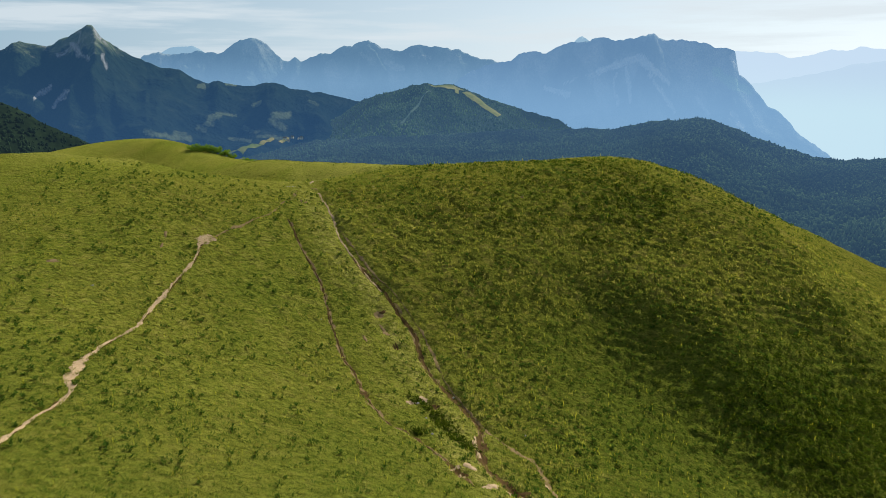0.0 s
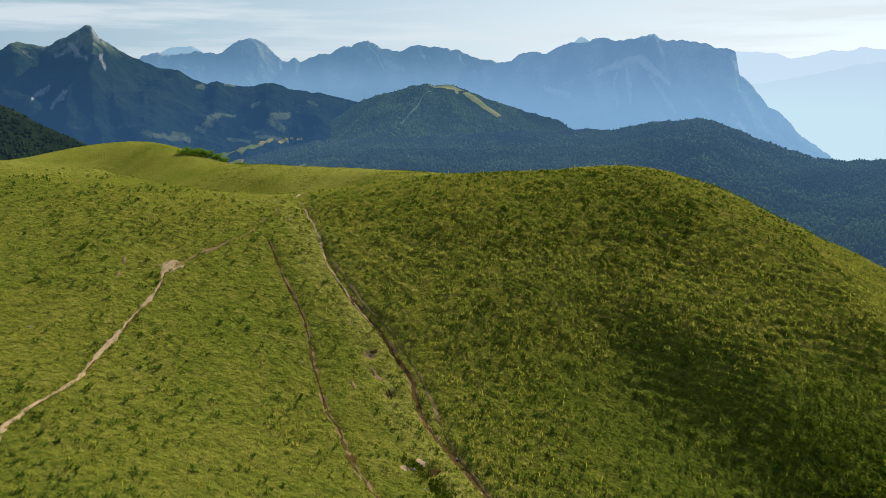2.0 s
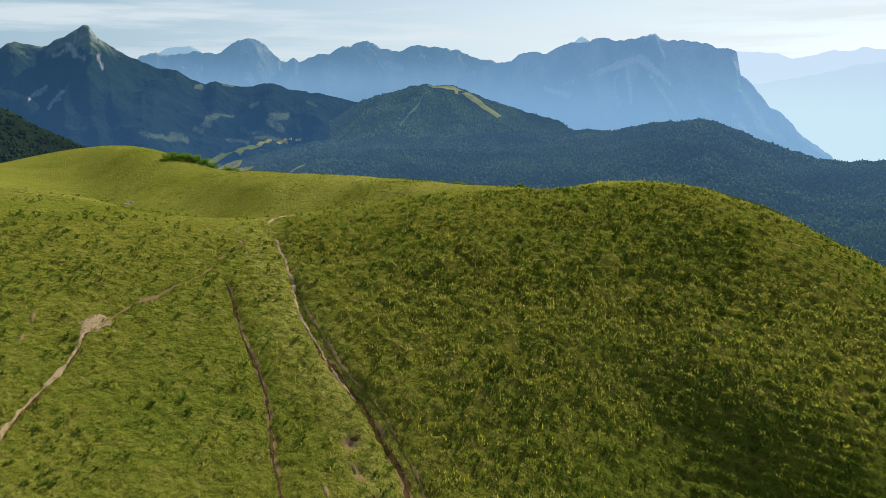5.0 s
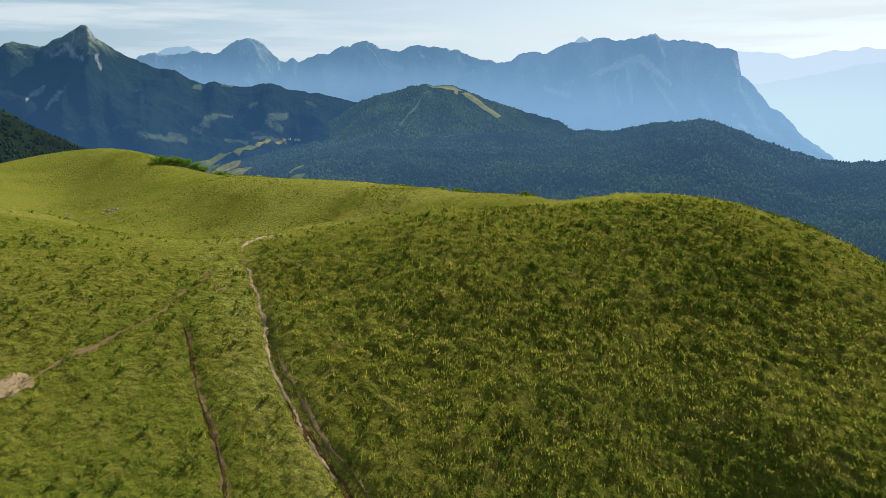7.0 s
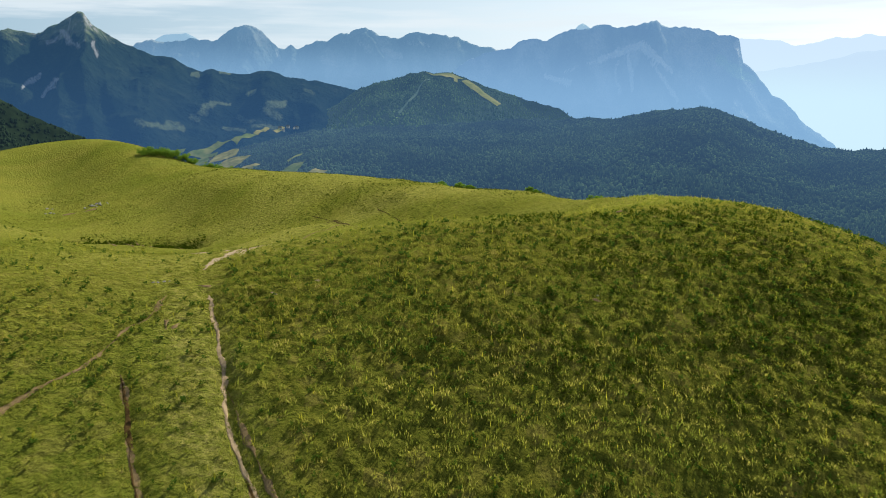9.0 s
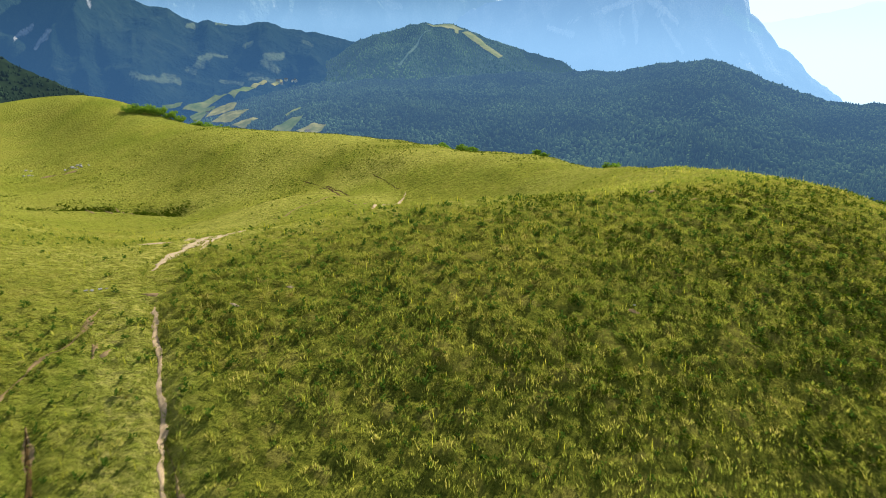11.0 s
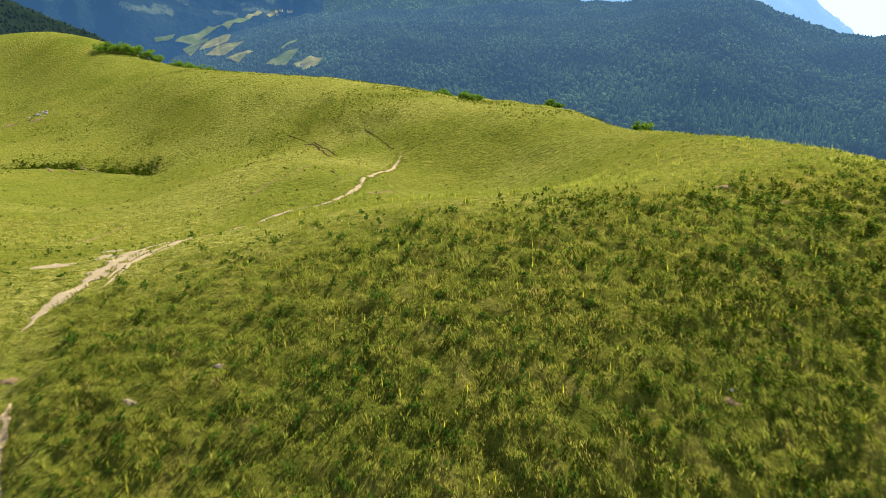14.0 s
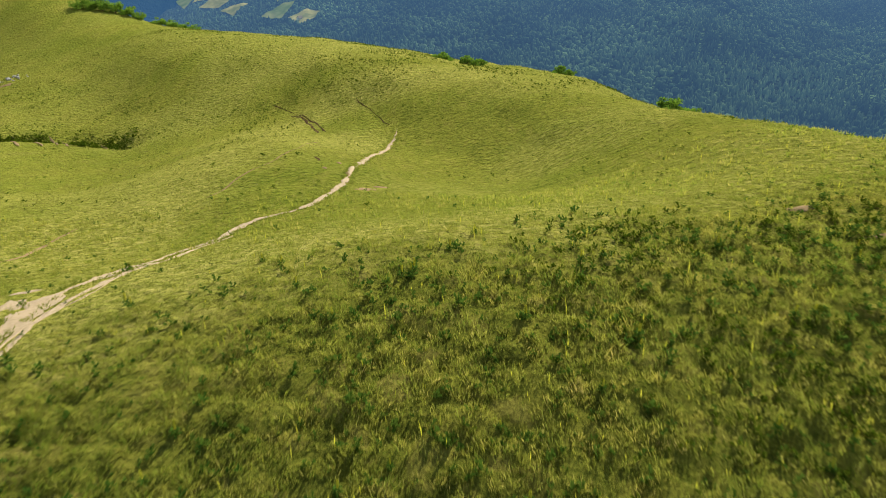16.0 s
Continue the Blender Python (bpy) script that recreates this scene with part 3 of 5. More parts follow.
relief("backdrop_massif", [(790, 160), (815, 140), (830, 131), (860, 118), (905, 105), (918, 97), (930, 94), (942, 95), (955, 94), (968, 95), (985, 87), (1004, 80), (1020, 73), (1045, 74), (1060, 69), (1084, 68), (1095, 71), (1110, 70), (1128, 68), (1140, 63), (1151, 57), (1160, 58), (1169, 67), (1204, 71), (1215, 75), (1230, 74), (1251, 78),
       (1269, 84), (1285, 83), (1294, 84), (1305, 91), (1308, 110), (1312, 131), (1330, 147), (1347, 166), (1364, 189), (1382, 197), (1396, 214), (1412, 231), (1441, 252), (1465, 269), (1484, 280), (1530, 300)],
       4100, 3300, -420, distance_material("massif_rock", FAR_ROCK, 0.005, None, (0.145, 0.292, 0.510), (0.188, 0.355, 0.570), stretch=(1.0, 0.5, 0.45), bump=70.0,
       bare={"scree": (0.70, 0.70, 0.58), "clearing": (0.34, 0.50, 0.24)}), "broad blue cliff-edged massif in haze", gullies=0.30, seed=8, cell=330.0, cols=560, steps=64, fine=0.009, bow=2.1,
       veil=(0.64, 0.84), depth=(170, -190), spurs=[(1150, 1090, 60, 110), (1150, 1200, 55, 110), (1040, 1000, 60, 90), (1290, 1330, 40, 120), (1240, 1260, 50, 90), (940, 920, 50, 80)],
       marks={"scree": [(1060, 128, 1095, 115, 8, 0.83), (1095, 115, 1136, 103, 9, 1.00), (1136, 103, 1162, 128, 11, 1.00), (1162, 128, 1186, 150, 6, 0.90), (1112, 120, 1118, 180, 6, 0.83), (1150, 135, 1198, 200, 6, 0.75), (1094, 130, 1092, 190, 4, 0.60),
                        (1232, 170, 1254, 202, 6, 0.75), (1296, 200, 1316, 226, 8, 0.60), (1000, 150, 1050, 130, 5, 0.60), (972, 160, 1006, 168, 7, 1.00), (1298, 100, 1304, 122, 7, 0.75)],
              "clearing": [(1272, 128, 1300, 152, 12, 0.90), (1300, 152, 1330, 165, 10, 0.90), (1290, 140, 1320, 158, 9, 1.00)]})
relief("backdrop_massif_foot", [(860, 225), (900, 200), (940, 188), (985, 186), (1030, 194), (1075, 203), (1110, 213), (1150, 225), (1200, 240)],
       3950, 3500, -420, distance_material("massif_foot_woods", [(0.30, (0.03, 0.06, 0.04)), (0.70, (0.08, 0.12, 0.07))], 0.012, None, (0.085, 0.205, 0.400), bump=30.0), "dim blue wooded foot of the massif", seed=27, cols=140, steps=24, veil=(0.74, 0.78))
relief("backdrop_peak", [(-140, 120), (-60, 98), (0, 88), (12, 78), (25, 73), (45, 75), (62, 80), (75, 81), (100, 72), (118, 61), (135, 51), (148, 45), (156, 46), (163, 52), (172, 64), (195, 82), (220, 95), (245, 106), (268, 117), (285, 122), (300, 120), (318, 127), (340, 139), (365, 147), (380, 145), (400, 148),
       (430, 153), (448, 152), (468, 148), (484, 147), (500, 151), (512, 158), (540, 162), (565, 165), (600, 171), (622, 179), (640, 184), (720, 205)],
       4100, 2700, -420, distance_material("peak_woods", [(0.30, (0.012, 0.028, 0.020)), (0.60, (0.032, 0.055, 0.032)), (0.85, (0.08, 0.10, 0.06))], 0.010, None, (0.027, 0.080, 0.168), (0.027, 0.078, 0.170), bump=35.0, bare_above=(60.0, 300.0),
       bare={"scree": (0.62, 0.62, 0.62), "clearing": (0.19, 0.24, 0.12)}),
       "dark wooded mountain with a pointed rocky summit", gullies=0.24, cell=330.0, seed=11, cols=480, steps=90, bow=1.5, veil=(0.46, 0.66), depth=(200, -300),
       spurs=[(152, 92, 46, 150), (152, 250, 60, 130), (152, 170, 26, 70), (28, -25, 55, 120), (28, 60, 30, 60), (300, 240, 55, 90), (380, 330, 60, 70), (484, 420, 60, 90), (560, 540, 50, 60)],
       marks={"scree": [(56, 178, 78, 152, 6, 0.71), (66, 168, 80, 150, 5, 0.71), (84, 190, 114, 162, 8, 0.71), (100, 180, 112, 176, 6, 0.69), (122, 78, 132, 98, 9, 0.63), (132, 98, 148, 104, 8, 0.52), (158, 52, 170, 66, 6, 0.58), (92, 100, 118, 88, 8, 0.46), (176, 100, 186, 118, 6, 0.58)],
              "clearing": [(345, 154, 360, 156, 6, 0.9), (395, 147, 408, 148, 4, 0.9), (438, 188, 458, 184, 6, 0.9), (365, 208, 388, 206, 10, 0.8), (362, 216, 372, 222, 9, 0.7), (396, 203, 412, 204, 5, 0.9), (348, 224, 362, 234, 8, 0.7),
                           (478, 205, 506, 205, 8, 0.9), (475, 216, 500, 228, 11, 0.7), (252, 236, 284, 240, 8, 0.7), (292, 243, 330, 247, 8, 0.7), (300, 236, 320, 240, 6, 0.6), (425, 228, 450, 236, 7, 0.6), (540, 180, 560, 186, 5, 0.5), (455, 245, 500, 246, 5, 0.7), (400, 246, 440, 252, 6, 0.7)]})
# nearer wooded hills: a thinner painted haze
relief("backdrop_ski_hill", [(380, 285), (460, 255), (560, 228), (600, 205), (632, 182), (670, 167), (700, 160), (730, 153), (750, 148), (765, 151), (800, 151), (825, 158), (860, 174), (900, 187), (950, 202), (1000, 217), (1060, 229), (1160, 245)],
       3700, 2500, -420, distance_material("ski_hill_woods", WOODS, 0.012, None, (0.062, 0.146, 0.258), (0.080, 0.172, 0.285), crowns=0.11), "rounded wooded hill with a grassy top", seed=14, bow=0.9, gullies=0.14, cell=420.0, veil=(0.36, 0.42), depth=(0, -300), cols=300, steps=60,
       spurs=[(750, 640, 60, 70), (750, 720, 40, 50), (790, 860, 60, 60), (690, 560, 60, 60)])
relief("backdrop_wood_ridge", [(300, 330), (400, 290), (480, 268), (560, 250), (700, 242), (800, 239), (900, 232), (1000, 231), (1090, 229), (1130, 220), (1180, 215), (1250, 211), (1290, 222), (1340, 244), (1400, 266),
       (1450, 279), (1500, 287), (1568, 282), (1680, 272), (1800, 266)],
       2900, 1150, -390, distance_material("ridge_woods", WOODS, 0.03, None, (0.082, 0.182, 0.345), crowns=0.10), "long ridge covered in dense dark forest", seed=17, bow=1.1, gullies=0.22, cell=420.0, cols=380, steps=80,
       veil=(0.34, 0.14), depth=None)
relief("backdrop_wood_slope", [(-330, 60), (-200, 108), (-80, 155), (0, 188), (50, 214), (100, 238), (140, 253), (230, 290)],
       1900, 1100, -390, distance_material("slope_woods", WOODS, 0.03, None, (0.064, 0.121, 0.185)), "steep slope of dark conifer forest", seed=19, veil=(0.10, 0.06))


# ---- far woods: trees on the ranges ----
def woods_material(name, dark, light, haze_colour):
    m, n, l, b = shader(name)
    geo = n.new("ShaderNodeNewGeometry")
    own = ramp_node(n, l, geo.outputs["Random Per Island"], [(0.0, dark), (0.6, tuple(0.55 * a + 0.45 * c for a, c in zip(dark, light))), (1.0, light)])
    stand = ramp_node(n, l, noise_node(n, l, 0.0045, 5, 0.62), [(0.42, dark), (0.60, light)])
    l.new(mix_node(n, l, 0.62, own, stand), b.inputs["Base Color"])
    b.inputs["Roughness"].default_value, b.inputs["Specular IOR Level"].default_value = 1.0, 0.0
    # haze laid over the trees as emission
    haze_emission(n, l, b.outputs["BSDF"], None, haze_colour)
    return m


def conifer_shape():
    v, f = [(0, 0, 1)], []
    for k in range(5):
        a = k * 2 * math.pi / 5
        v += [(0.27 * math.cos(a), 0.27 * math.sin(a), 0.45), (0.42 * math.cos(a + 0.6), 0.42 * math.sin(a + 0.6), 0.0)]
    for k in range(5):
        a, b, c, d = 1 + 2 * k, 2 + 2 * k, 1 + 2 * ((k + 1) % 5), 2 + 2 * ((k + 1) % 5)
        f += [(0, a, c), (a, b, c), (c, b, d)]
    return np.array(v, float), np.array(f)


def crown_shape():
    bm = bmesh.new()
    bmesh.ops.create_icosphere(bm, subdivisions=1, radius=0.5)
    v = np.array([p.co[:] for p in bm.verts])
    f = np.array([[p.index for p in q.verts] for q in bm.faces])
    bm.free()
    v[:, 2] = v[:, 2] * 1.05 + 0.5
    return v, f


def strewn(shape, pos, wide, tall, seed, jitter=0.0):
    """Copies of one small shape at many places, as points and faces of one mesh."""
    rng = np.random.default_rng(seed)
    v, f = shape
    n = len(pos)
    turn = rng.uniform(0, 2 * math.pi, n)
    c, s = np.cos(turn)[:, None], np.sin(turn)[:, None]
    p = v[None] * (1 + jitter * rng.uniform(-1, 1, (n, len(v), 1)))
    x = (p[:, :, 0] * c - p[:, :, 1] * s) * wide[:, None] + pos[:, 0:1]
    y = (p[:, :, 0] * s + p[:, :, 1] * c) * wide[:, None] + pos[:, 1:2]
    z = p[:, :, 2] * tall[:, None] + pos[:, 2:3]
    faces = f[None] + (np.arange(n) * len(v))[:, None, None]
    return np.stack([x, y, z], -1).reshape(-1, 3), faces.reshape(-1, f.shape[1])


def sight_place(t, u, v, names):
    """Where a sight-line from the flight at t meets the ranges."""
    row = [np.interp(t, [p[0] for p in PATH], [p[k] for p in PATH]) for k in range(1, 6)]
    a, b = (u - 784) / LENS, -(v - 441) / LENS
    p, w = radians(row[3]), radians(row[4])
    fy, fz = math.cos(p) - b * math.sin(p), math.sin(p) + b * math.cos(p)
    dx, dy = a * math.cos(w) - fy * math.sin(w), a * math.sin(w) + fy * math.cos(w)
    s = np.linspace(700, 5200, 3000)
    x, y, z = row[0] + s * dx, row[1] + s * dy, row[2] + s * fz
    top = np.max([range_height(k, x, y) for k in names], 0)
    hit = np.nonzero(top > z)[0]
    return (x[hit[0]], y[hit[0]]) if len(hit) else None


def inside_polygon(x, y, poly):
    hit = np.zeros(np.shape(x), bool)
    for (ax, ay), (bx, by) in zip(poly, poly[1:] + poly[:1]):
        cross = (ay > y) != (by > y)
        hit ^= cross & (x < (bx - ax) * (y - ay) / ((by - ay) if by != ay else 1e-9) + ax)
    return hit


MEADOWS = []


def meadow(t, corners, names, material, label):
    """A clearing or field laid on a far slope, between four corners seen from the flight at t."""
    pts = [sight_place(t, u, v, names) for u, v in corners]
    if any(p is None for p in pts):
        return None
    MEADOWS.append(pts)
    n = 22
    q = np.linspace(0, 1, n)
    U, V = np.meshgrid(q, q)
    P = [np.array(p) for p in pts]
    xy = (P[0][None, None] * ((1 - U) * (1 - V))[..., None] + P[1][None, None] * (U * (1 - V))[..., None]
          + P[2][None, None] * (U * V)[..., None] + P[3][None, None] * ((1 - U) * V)[..., None])
    size = np.linalg.norm(P[0] - P[2])
    edge = (np.minimum.reduce([U, 1 - U, V, 1 - V]) < 0.01)[..., None]
    xy = xy + edge * size * 0.022 * np.stack([fractal(xy[..., 0] / size * 6, xy[..., 1] / size * 6, 4, 71), fractal(xy[..., 0] / size * 6, xy[..., 1] / size * 6, 4, 72)], -1)
    z = np.max([range_height(k, xy[..., 0], xy[..., 1]) for k in names], 0) + 5.0
    ob = new("meadow", mesh_from("meadow", np.stack([xy[..., 0].ravel(), xy[..., 1].ravel(), z.ravel()], 1), grid_faces(n, n), material))
    tagged(ob, label, "field", kind="structure")
    return ob


# fields, runs and cutting have haze mixed in as a faint glow
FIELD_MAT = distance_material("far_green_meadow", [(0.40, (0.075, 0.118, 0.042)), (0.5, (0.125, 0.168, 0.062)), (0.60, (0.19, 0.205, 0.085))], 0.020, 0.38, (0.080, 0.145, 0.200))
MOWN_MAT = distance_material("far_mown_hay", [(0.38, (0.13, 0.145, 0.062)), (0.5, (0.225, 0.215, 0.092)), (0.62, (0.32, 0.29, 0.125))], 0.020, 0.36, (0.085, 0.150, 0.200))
_low = ["backdrop_ski_hill", "backdrop_wood_ridge", "backdrop_peak"]
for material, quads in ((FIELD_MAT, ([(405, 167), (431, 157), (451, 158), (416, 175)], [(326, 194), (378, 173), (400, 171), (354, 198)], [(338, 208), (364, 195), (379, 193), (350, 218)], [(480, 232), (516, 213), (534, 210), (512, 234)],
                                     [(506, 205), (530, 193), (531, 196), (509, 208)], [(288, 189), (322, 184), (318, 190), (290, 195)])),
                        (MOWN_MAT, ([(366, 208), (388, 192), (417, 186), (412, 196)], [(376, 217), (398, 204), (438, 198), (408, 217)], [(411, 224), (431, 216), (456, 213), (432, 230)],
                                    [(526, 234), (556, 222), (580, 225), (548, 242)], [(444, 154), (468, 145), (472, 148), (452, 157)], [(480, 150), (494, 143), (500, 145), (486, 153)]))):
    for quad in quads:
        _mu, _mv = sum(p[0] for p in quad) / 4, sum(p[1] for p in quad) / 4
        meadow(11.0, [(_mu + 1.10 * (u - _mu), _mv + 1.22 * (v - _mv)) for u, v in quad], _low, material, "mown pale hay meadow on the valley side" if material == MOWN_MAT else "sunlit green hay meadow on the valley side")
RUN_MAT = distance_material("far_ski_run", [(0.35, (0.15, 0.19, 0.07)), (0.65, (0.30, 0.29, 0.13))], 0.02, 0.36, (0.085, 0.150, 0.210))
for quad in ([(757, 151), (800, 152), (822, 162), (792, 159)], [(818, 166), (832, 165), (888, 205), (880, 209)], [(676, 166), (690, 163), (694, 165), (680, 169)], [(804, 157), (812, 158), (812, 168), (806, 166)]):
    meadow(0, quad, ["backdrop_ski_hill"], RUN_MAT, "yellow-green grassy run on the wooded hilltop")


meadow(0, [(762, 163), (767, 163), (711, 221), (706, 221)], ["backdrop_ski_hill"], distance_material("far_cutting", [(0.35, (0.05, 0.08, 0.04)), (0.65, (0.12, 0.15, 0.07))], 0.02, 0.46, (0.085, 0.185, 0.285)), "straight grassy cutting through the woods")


def house(t, u, v, size, turn):
    """A small gabled farmhouse far down the valley side."""
    place = sight_place(t, u, v, _low)
    if place is None:
        return
    x, y = place
    z = max(float(range_height(k, np.array([x]), np.array([y]))[0]) for k in _low)
    top = tagged(new("house"), "small white farmhouse with a grey roof among hay meadows", "house", "houses in the valley")
    a, b, h = size, size * 0.65, size * 0.5
    base = [(-a, -b), (a, -b), (a, b), (-a, b)]
    walls = [(px / 2, py / 2, pz) for pz in (-3.0, h) for px, py in base] + [(-a / 2, 0, h * 1.6), (a / 2, 0, h * 1.6)]
    section = [(-0.60 * b, 0.88 * h), (0, 1.62 * h), (0.60 * b, 0.88 * h), (0.60 * b, 0.96 * h), (0, 1.70 * h), (-0.60 * b, 0.96 * h)]
    roof = [(px, py, pz) for px in (-0.56 * a, 0.56 * a) for py, pz in section]
    for name, pts, faces, mat in (("wall", walls, [(0, 1, 5, 4), (1, 2, 6, 5), (2, 3, 7, 6), (3, 0, 4, 7), (4, 8, 7), (6, 9, 5), (4, 5, 9, 8), (6, 7, 8, 9), (3, 2, 1, 0)], HOUSE_WALL),
                                  ("roof", roof, [(k, (k + 1) % 6, 6 + (k + 1) % 6, 6 + k) for k in range(6)] + [(0, 5, 4, 1), (1, 4, 3, 2), (6, 7, 10, 11), (7, 8, 9, 10)], HOUSE_ROOF)):
        me = bpy.data.meshes.new(name)
        me.from_pydata(pts, [], faces)
        me.materials.append(mat)
        ob = new(name, me)
        ob.parent = top
    top.matrix_basis = pose(x, y, z + 1.5, 0, 0, turn)


# walls and roofs carry the same glowing haze in their materials
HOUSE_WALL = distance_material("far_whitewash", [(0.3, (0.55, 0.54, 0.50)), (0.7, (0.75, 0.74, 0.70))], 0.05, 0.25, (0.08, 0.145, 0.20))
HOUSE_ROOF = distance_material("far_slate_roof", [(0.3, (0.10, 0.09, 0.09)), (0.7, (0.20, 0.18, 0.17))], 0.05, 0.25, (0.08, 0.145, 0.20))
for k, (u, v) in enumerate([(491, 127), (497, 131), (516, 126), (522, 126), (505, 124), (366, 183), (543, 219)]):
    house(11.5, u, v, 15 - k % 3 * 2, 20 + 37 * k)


def far_wood(name, where, count, a0, a1, r0, r1, material, label, seed, tall=(9, 17), veil=(0.2, 0.35)):
    rng = np.random.default_rng(seed)
    az = rng.uniform(bearing(a0, 200)[0], bearing(a1, 200)[0], count)
    r = r0 + (r1 - r0) * rng.uniform(0, 1, count) ** 1.1
    x, y = EYE[0] + r * np.sin(az), EYE[1] + r * np.cos(az)
    z = range_height(where, x, y)
    keep = z > -380
    for poly in MEADOWS:
        keep &= ~inside_polygon(x, y, poly)
    x, y, z = x[keep], y[keep], z[keep]
    leafy = value_noise(x / 160, y / 160, seed) + rng.uniform(-0.35, 0.35, len(x)) > 0.52
    h = rng.uniform(*tall, len(x)) * np.interp(np.hypot(x - EYE[0], y - EYE[1]), [r0, r1], [1.35, 0.55])
    pos = np.stack([x, y, z - 1.5], 1)
    v1, f1 = strewn(conifer_shape(), pos[~leafy], h[~leafy] * rng.uniform(0.5, 0.78, (~leafy).sum()), h[~leafy] * 1.1, seed + 1, 0.08)
    v2, f2 = strewn(crown_shape(), pos[leafy], h[leafy] * rng.uniform(0.6, 0.95, leafy.sum()), h[leafy] * 0.85, seed + 2, 0.22)
    ob = new(name, mesh_from(name, np.concatenate([v1, v2]), np.concatenate([f1, f2 + len(v1)]), material))
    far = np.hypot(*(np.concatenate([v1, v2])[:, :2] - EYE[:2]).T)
    # share of the painted haze, set by distance
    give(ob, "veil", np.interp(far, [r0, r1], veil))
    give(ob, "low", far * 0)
    tagged(ob, label, "forest", kind="stuff")


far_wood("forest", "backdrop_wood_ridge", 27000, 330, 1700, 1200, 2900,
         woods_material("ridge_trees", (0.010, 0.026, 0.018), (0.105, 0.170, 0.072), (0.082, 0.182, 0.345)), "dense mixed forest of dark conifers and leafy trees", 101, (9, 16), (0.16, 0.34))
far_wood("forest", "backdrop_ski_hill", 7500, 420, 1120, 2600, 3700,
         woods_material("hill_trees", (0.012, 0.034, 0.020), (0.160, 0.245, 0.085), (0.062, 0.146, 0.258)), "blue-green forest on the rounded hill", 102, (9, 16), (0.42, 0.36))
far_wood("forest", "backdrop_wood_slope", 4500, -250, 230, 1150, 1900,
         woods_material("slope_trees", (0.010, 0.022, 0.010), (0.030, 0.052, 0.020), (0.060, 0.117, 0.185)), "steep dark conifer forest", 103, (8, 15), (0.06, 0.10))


# ---- worn paths and bare soil on the pasture ----
def soil_material(name, dark, light, scale=5.0):
    m, n, l, b = shader(name)
    fine = ramp_node(n, l, noise_node(n, l, scale, 8, 0.7), [(0.3, dark), (0.7, light)])
    broad = ramp_node(n, l, noise_node(n, l, 0.5, 3), [(0.35, tuple(0.75 * c for c in light)), (0.65, light)])
    l.new(mix_node(n, l, 0.4, fine, broad), b.inputs["Base Color"])
    b.inputs["Roughness"].default_value, b.inputs["Specular IOR Level"].default_value = 1.0, 0.05
    bump_node(n, l, noise_node(n, l, scale * 2, 8, 0.7), 0.8, 0.06, b)
    return m


PALE_SOIL = soil_material("pale_trodden_earth", (0.19, 0.122, 0.064), (0.52, 0.385, 0.235))
SAND = soil_material("sandy_earth", (0.20, 0.145, 0.082), (0.46, 0.36, 0.225))
# brown earth; in wheel rut, gullies and pits it also paints their shadow
BROWN_SOIL = soil_material("dark_brown_earth", (0.022, 0.013, 0.004), (0.118, 0.072, 0.025))
TAN_SOIL = soil_material("tan_earth", (0.105, 0.072, 0.032), (0.31, 0.215, 0.105))


def resampled(pts, step):
    """A smooth line through pts, at even steps."""
    p = np.array(pts, float)
    p = np.concatenate([[2 * p[0] - p[1]], p, [2 * p[-1] - p[-2]]])
    out = []
    for a, b, c, d in zip(p[:-3], p[1:-2], p[2:-1], p[3:]):
        n = max(2, int(np.linalg.norm(c - b) / step))
        t = np.linspace(0, 1, n, endpoint=False)[:, None]
        out.append(0.5 * (2 * b + (c - a) * t + (2 * a - 5 * b + 4 * c - d) * t ** 2 + (3 * b - a - 3 * c + d) * t ** 3))
    return np.concatenate(out + [p[-2:-1]])


def worn_strip(name, pts, half, material, label, seed, widen=(), gaps=0.0, lift=0.07):
    """A strip of bare earth along a line, of uneven width; widen: places (x, y, reach, more) where it spreads."""
    c = resampled(pts, 0.22)
    t = np.gradient(c, axis=0)
    t /= np.linalg.norm(t, axis=1)[:, None] + 1e-9
    side = np.stack([-t[:, 1], t[:, 0]], 1)
    wander = np.arange(len(c)) * 0.22
    c = c + side * (0.16 * fractal(wander / 2.2, wander * 0, 3, seed + 21))[:, None]
    along = np.concatenate([[0], np.cumsum(np.linalg.norm(np.diff(c, axis=0), axis=1))])
    extra = np.zeros(len(c))
    for x, y, reach, more in widen:
        extra += more * np.exp(-0.5 * (np.hypot(c[:, 0] - x, c[:, 1] - y) / reach) ** 2)
    cols = np.linspace(-1, 1, 13)
    left = (half + extra) * (0.85 + 1.0 * fractal(along / 0.9, along * 0, 5, seed)) - gaps * smooth(0.1, 0.5, fractal(along / 4, along * 0, 2, seed + 5))
    right = (half + extra) * (0.85 + 1.0 * fractal(along / 0.9, along * 0, 5, seed + 3)) - gaps * smooth(0.1, 0.5, fractal(along / 4, along * 0, 2, seed + 5))
    taper = smooth(0, 2.0, along) * smooth(0, 2.0, along[-1] - along) * 0.85 + 0.15
    left, right = left * taper, right * taper
    reach = np.where(cols[None] < 0, np.maximum(left, 0.015)[:, None], np.maximum(right, 0.015)[:, None])
    x, y = c[:, 0:1] + side[:, 0:1] * cols * reach, c[:, 1:2] + side[:, 1:2] * cols * reach
    z = height(x, y) + lift - 0.07 * np.abs(cols)[None] ** 3 + 0.035 * fractal(x * 2.2, y * 2.2, 4, seed + 9)
    ob = new(name, mesh_from(name, np.stack([x.ravel(), y.ravel(), z.ravel()], 1), grid_faces(len(c), 13), material))
    return tagged(ob, label, "path", kind="structure")


